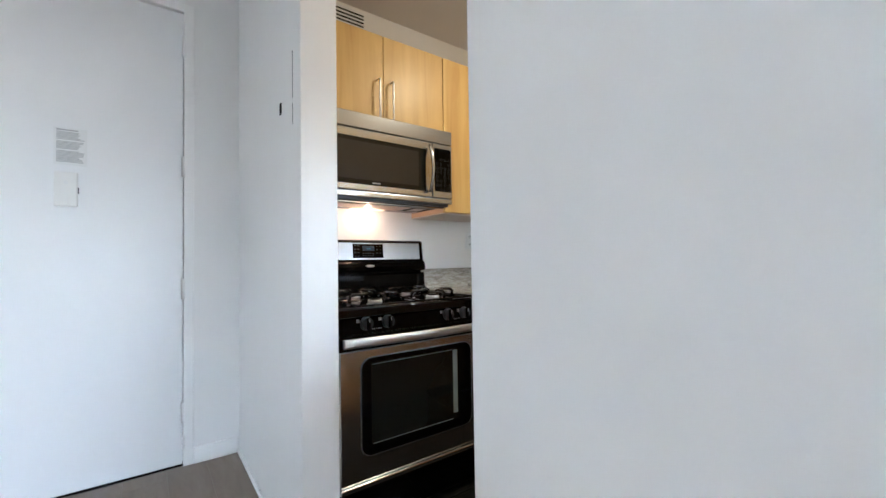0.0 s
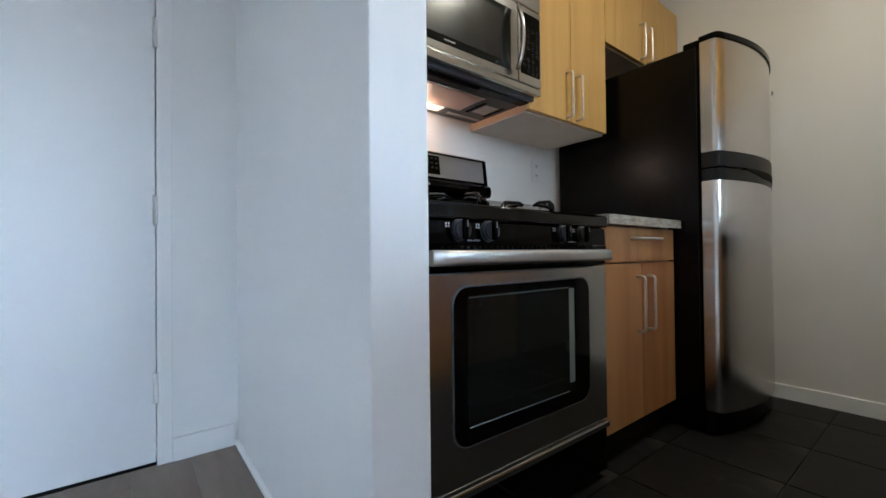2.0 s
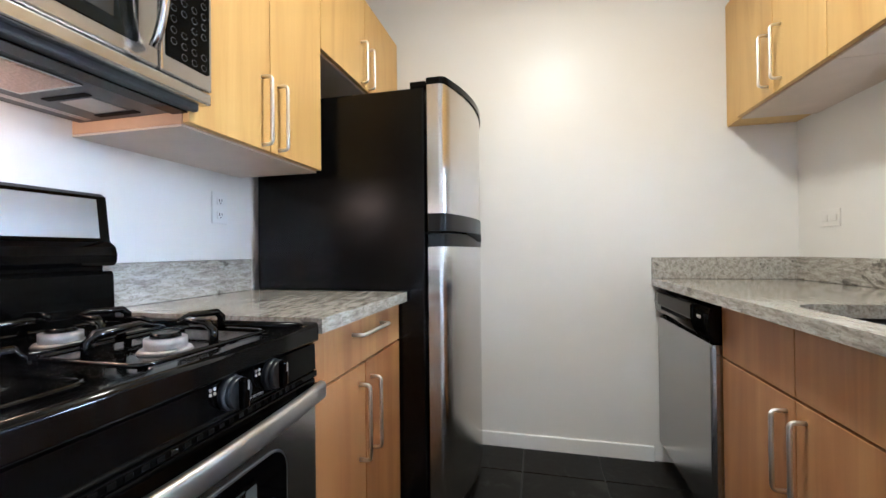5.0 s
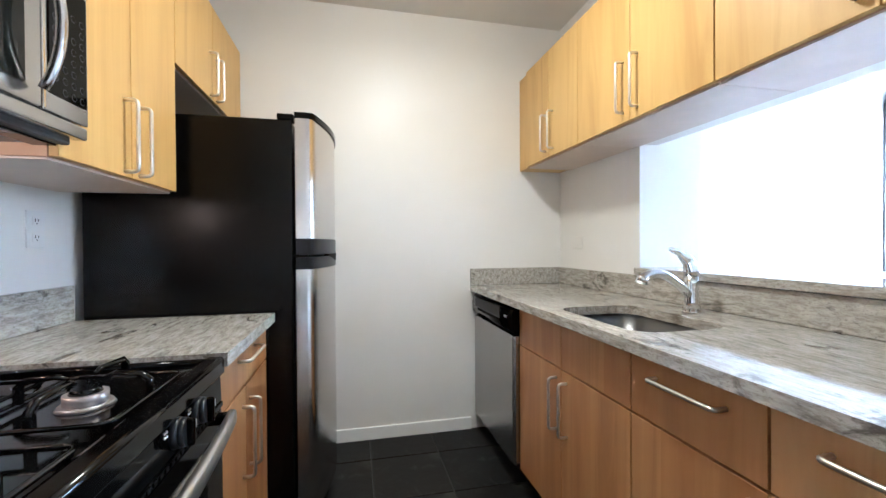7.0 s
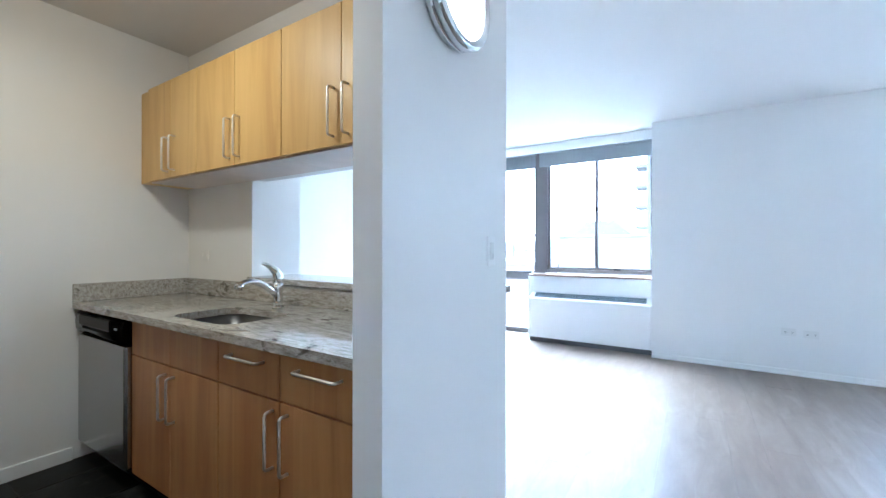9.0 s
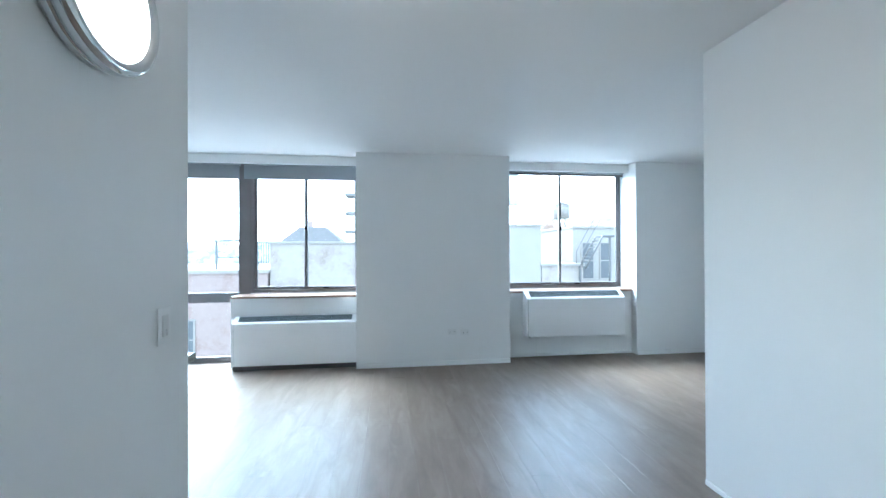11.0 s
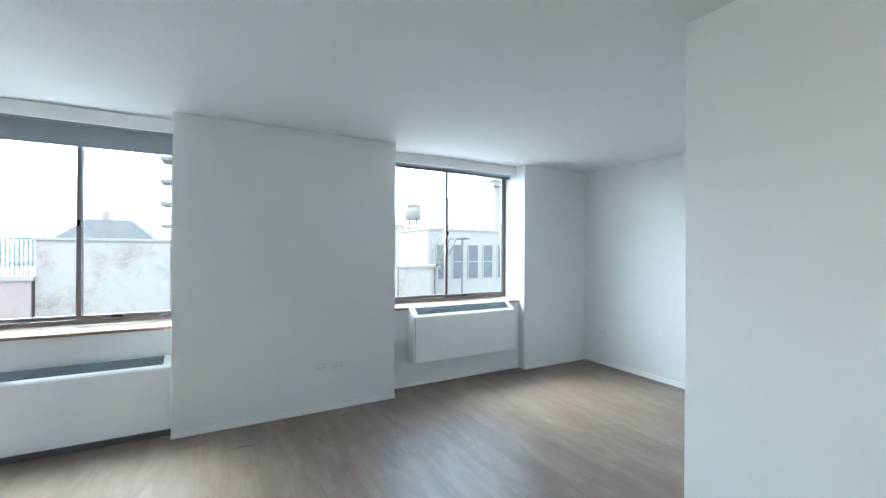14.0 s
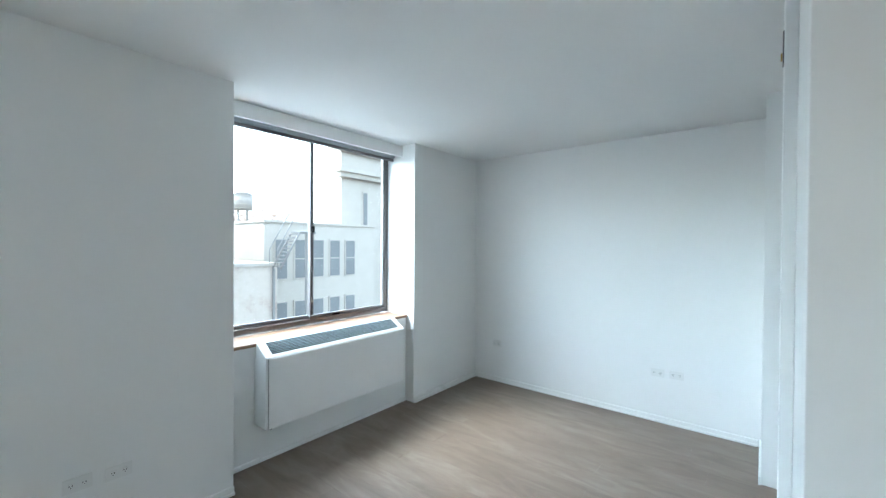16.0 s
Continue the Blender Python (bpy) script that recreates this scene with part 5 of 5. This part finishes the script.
for k in range(9):
    part("balcony", boxes((5.72 + 0.02, -67, 10.74 - 2.99 * (k - 4) - 0.45, 7.24, -63, 10.74 - 2.99 * (k - 4))), M_TOWER, tw)
building("low_brick_building", "pale brick wall with a stone coping", -10.15, -7.86, -24, -18, 0.62, M_BRICKW, (), 0.14)
building("brick_stair_tower", "pale rendered stair tower on a roof", -7.82, -3.5, -24, -18, 2.72, M_STONE, (), 0.08)
building("tan_building", "tan masonry building with an orange-tinted parapet", -16.3, -11, -36, -31, 2.87, M_TAN)
wt = thing("water_tank", (-18.7, -40, -5.2), "round wooden rooftop water tank", "water tank")
bm = bmesh.new()
disc(bm, (-18.7, -40, 4.9), (0, 0, 1), 0.85, 1.5, 20, 0.85)
disc(bm, (-18.7, -40, 6.4), (0, 0, 1), 0.9, 0.35, 20, 0.3)
part("tank", bm, M_TANK, wt)
for k in range(4):
    bm = bmesh.new()
    disc(bm, (-18.7, -40, 5.05 + 0.38 * k), (0, 0, 1), 0.875, 0.05, 20, 0.875)
    part("hoop", bm, M_STONE, wt)
# Tank and legs paled by emission, standing in for haze.
tk = thing("water_tank", (-12.9, -40, -5.2), "tall wooden rooftop water tank, its haze painted as a pale glow", "water tank")
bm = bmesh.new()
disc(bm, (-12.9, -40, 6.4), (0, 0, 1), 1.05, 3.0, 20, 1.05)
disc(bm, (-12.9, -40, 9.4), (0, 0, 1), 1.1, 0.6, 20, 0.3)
part("tank", bm, M_HAZEGLOW, tk)
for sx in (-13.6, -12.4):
    part("stand_leg", boxes((sx, -40.1, -5.2, sx + 0.2, -39.9, 6.39)), M_HAZEGLOW, tk)
for sx in (-19.2, -18.35):
    part("stand_leg", boxes((sx, -40.1, -5.2, sx + 0.16, -39.9, 4.89)), M_TANK, wt)
wb = building("white_building", "white painted masonry building with rows of sash windows", -17.4, -10.3, -27, -19.5, 2.7, M_STONE,
              [(-15.92 + 1.09 * k, z, 0.78, 2.15) for k in range(5) for z in (-0.22, -3.45)], 0.12)
tb = building("corner_building", "tall pale stone building with a moulded cornice", -26, -16.4, -23, -21.5, 12, M_STONE, [(-18.6, -1.0, 0.5, 6.2), (-20.4, -1.0, 0.5, 6.2)])
part("cornice", boxes((-26, -21.5, 5.95, -16.1, -21.1, 6.25), (-26, -21.5, 6.252, -15.9, -20.9, 6.45), (-26, -21.5, 7.6, -16.2, -21.2, 7.8)), M_STONE, tb, "moulded stone cornice")
fe = thing("fire_escape", (-10.3, -17.6, -1.0), "dark steel fire escape stair leading to a roof", "fire escape")
for dy in (-17.95, -17.25):
    bm = bmesh.new()
    tube(bm, [(-9.9, dy, 0.5), (-10.85, dy, 2.2), (-11.7, dy, 2.2)], 0.045, 6)
    part("stringer", bm, M_RAILG, fe)
    bm = bmesh.new()
    tube(bm, [(-9.75, dy, 0.6), (-9.75, dy, 1.4), (-10.7, dy, 3.05), (-11.7, dy, 3.05)], 0.022, 6)
    part("hand_rail", bm, M_RAILG, fe)
for k in range(10):
    part("tread", boxes((-10.05 - 0.0875 * k, -17.93, 0.59 + 0.165 * k, -9.86 - 0.0875 * k, -17.27, 0.625 + 0.165 * k)), M_RAILG, fe)
part("landing", boxes((-11.7, -17.95, 2.13, -10.85, -17.25, 2.17)), M_RAILG, fe)
for x, z in ((-9.98, 0.5), (-11.65, 2.12)):
    part("leg", boxes((x, -17.95, -5.2, x + 0.09, -17.86, z)), M_RAILG, fe)
# Haze over these blocks comes from their glowing material.
db = thing("distant_apartments", (-50, -92, -5.2), "distant apartment blocks with haze painted in as a pale glow", "building")
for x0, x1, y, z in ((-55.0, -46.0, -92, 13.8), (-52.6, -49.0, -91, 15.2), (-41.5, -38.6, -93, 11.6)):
    part("block", boxes((x0, y - 6, -5.2, x1, y, z)), M_HAZEGLOW, db)
# These trees glow slightly; daylight on them is put into the material.
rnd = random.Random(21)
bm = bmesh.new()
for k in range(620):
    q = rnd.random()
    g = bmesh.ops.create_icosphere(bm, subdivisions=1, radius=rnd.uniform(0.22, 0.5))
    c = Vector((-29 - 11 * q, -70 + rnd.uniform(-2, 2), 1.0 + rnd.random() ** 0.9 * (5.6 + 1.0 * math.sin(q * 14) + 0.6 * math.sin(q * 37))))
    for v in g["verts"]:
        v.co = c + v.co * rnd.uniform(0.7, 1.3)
bare = structure("bare_trees", bm, M_TWIGGLOW, "brown bare trees beyond the roofs, brightened by a glow", "trees")
bare["kind"] = "stuff"

# ---- floor pieces ----
W, L = 0.182, 1.22
me_cache = {}


def slab(w, l, z0, z1, material, name, bev):
    key = (round(w, 3), round(l, 3), name)
    if key not in me_cache:
        bm = bmesh.new()
        vs = [bm.verts.new((x, y, z0)) for x, y in ((0, 0), (w, 0), (w, l), (0, l))]
        us = [bm.verts.new((x, y, z1)) for x, y in ((bev, bev), (w - bev, bev), (w - bev, l - bev), (bev, l - bev))]
        for k in range(4):
            bm.faces.new((vs[k], vs[(k + 1) % 4], us[(k + 1) % 4], us[k]))
        bm.faces.new(us)
        me_cache[key] = mesh_of(name, bm, material)
    return me_cache[key]


rnd = random.Random(7)
nx = int((XL - XW) / W) + 1
for i in range(nx):
    x = XW + i * W
    w = min(W, XL - x)
    y = -3.58 - rnd.uniform(0, L)
    while y < YN:
        a, b = max(y, -3.58), min(y + L, YN)
        y += L
        if b - a < 0.05 or w < 0.03:
            continue
        if x + w > 0.71 and a > 0.71 and x < XE:
            continue
        if x < XH - T and a > 0.55:
            continue
        if x + w > 0.71 and b > 0.71 and x < XE:
            b = 0.71
        p = new("plank", slab(w - 0.0002, round(b - a, 2) - 0.0002, -0.011, 0.0, M_PLANK, "plank", 0.0003))
        p.location = (x, a, 0)
        p.parent = floor
TS = 0.375
for i in range(-1, 7):
    for j in range(0, 7):
        x, y = 2.81 - TS * (6 - i) + TS * 1, 0.86 + TS * (j - 1)
        x0, x1, y0, y1 = max(x, 0.70), min(x + TS, XE), max(y, 0.712), min(y + TS, YK)
        if x1 - x0 < 0.02 or y1 - y0 < 0.02:
            continue
        p = new("tile", slab(round(x1 - x0 - 0.005, 3), round(y1 - y0 - 0.005, 3), -0.004, 0.003, M_SLATE, "tile", 0.0015))
        p.location = (x0 + 0.0025, y0 + 0.0025, 0)
        p.parent = floor_k
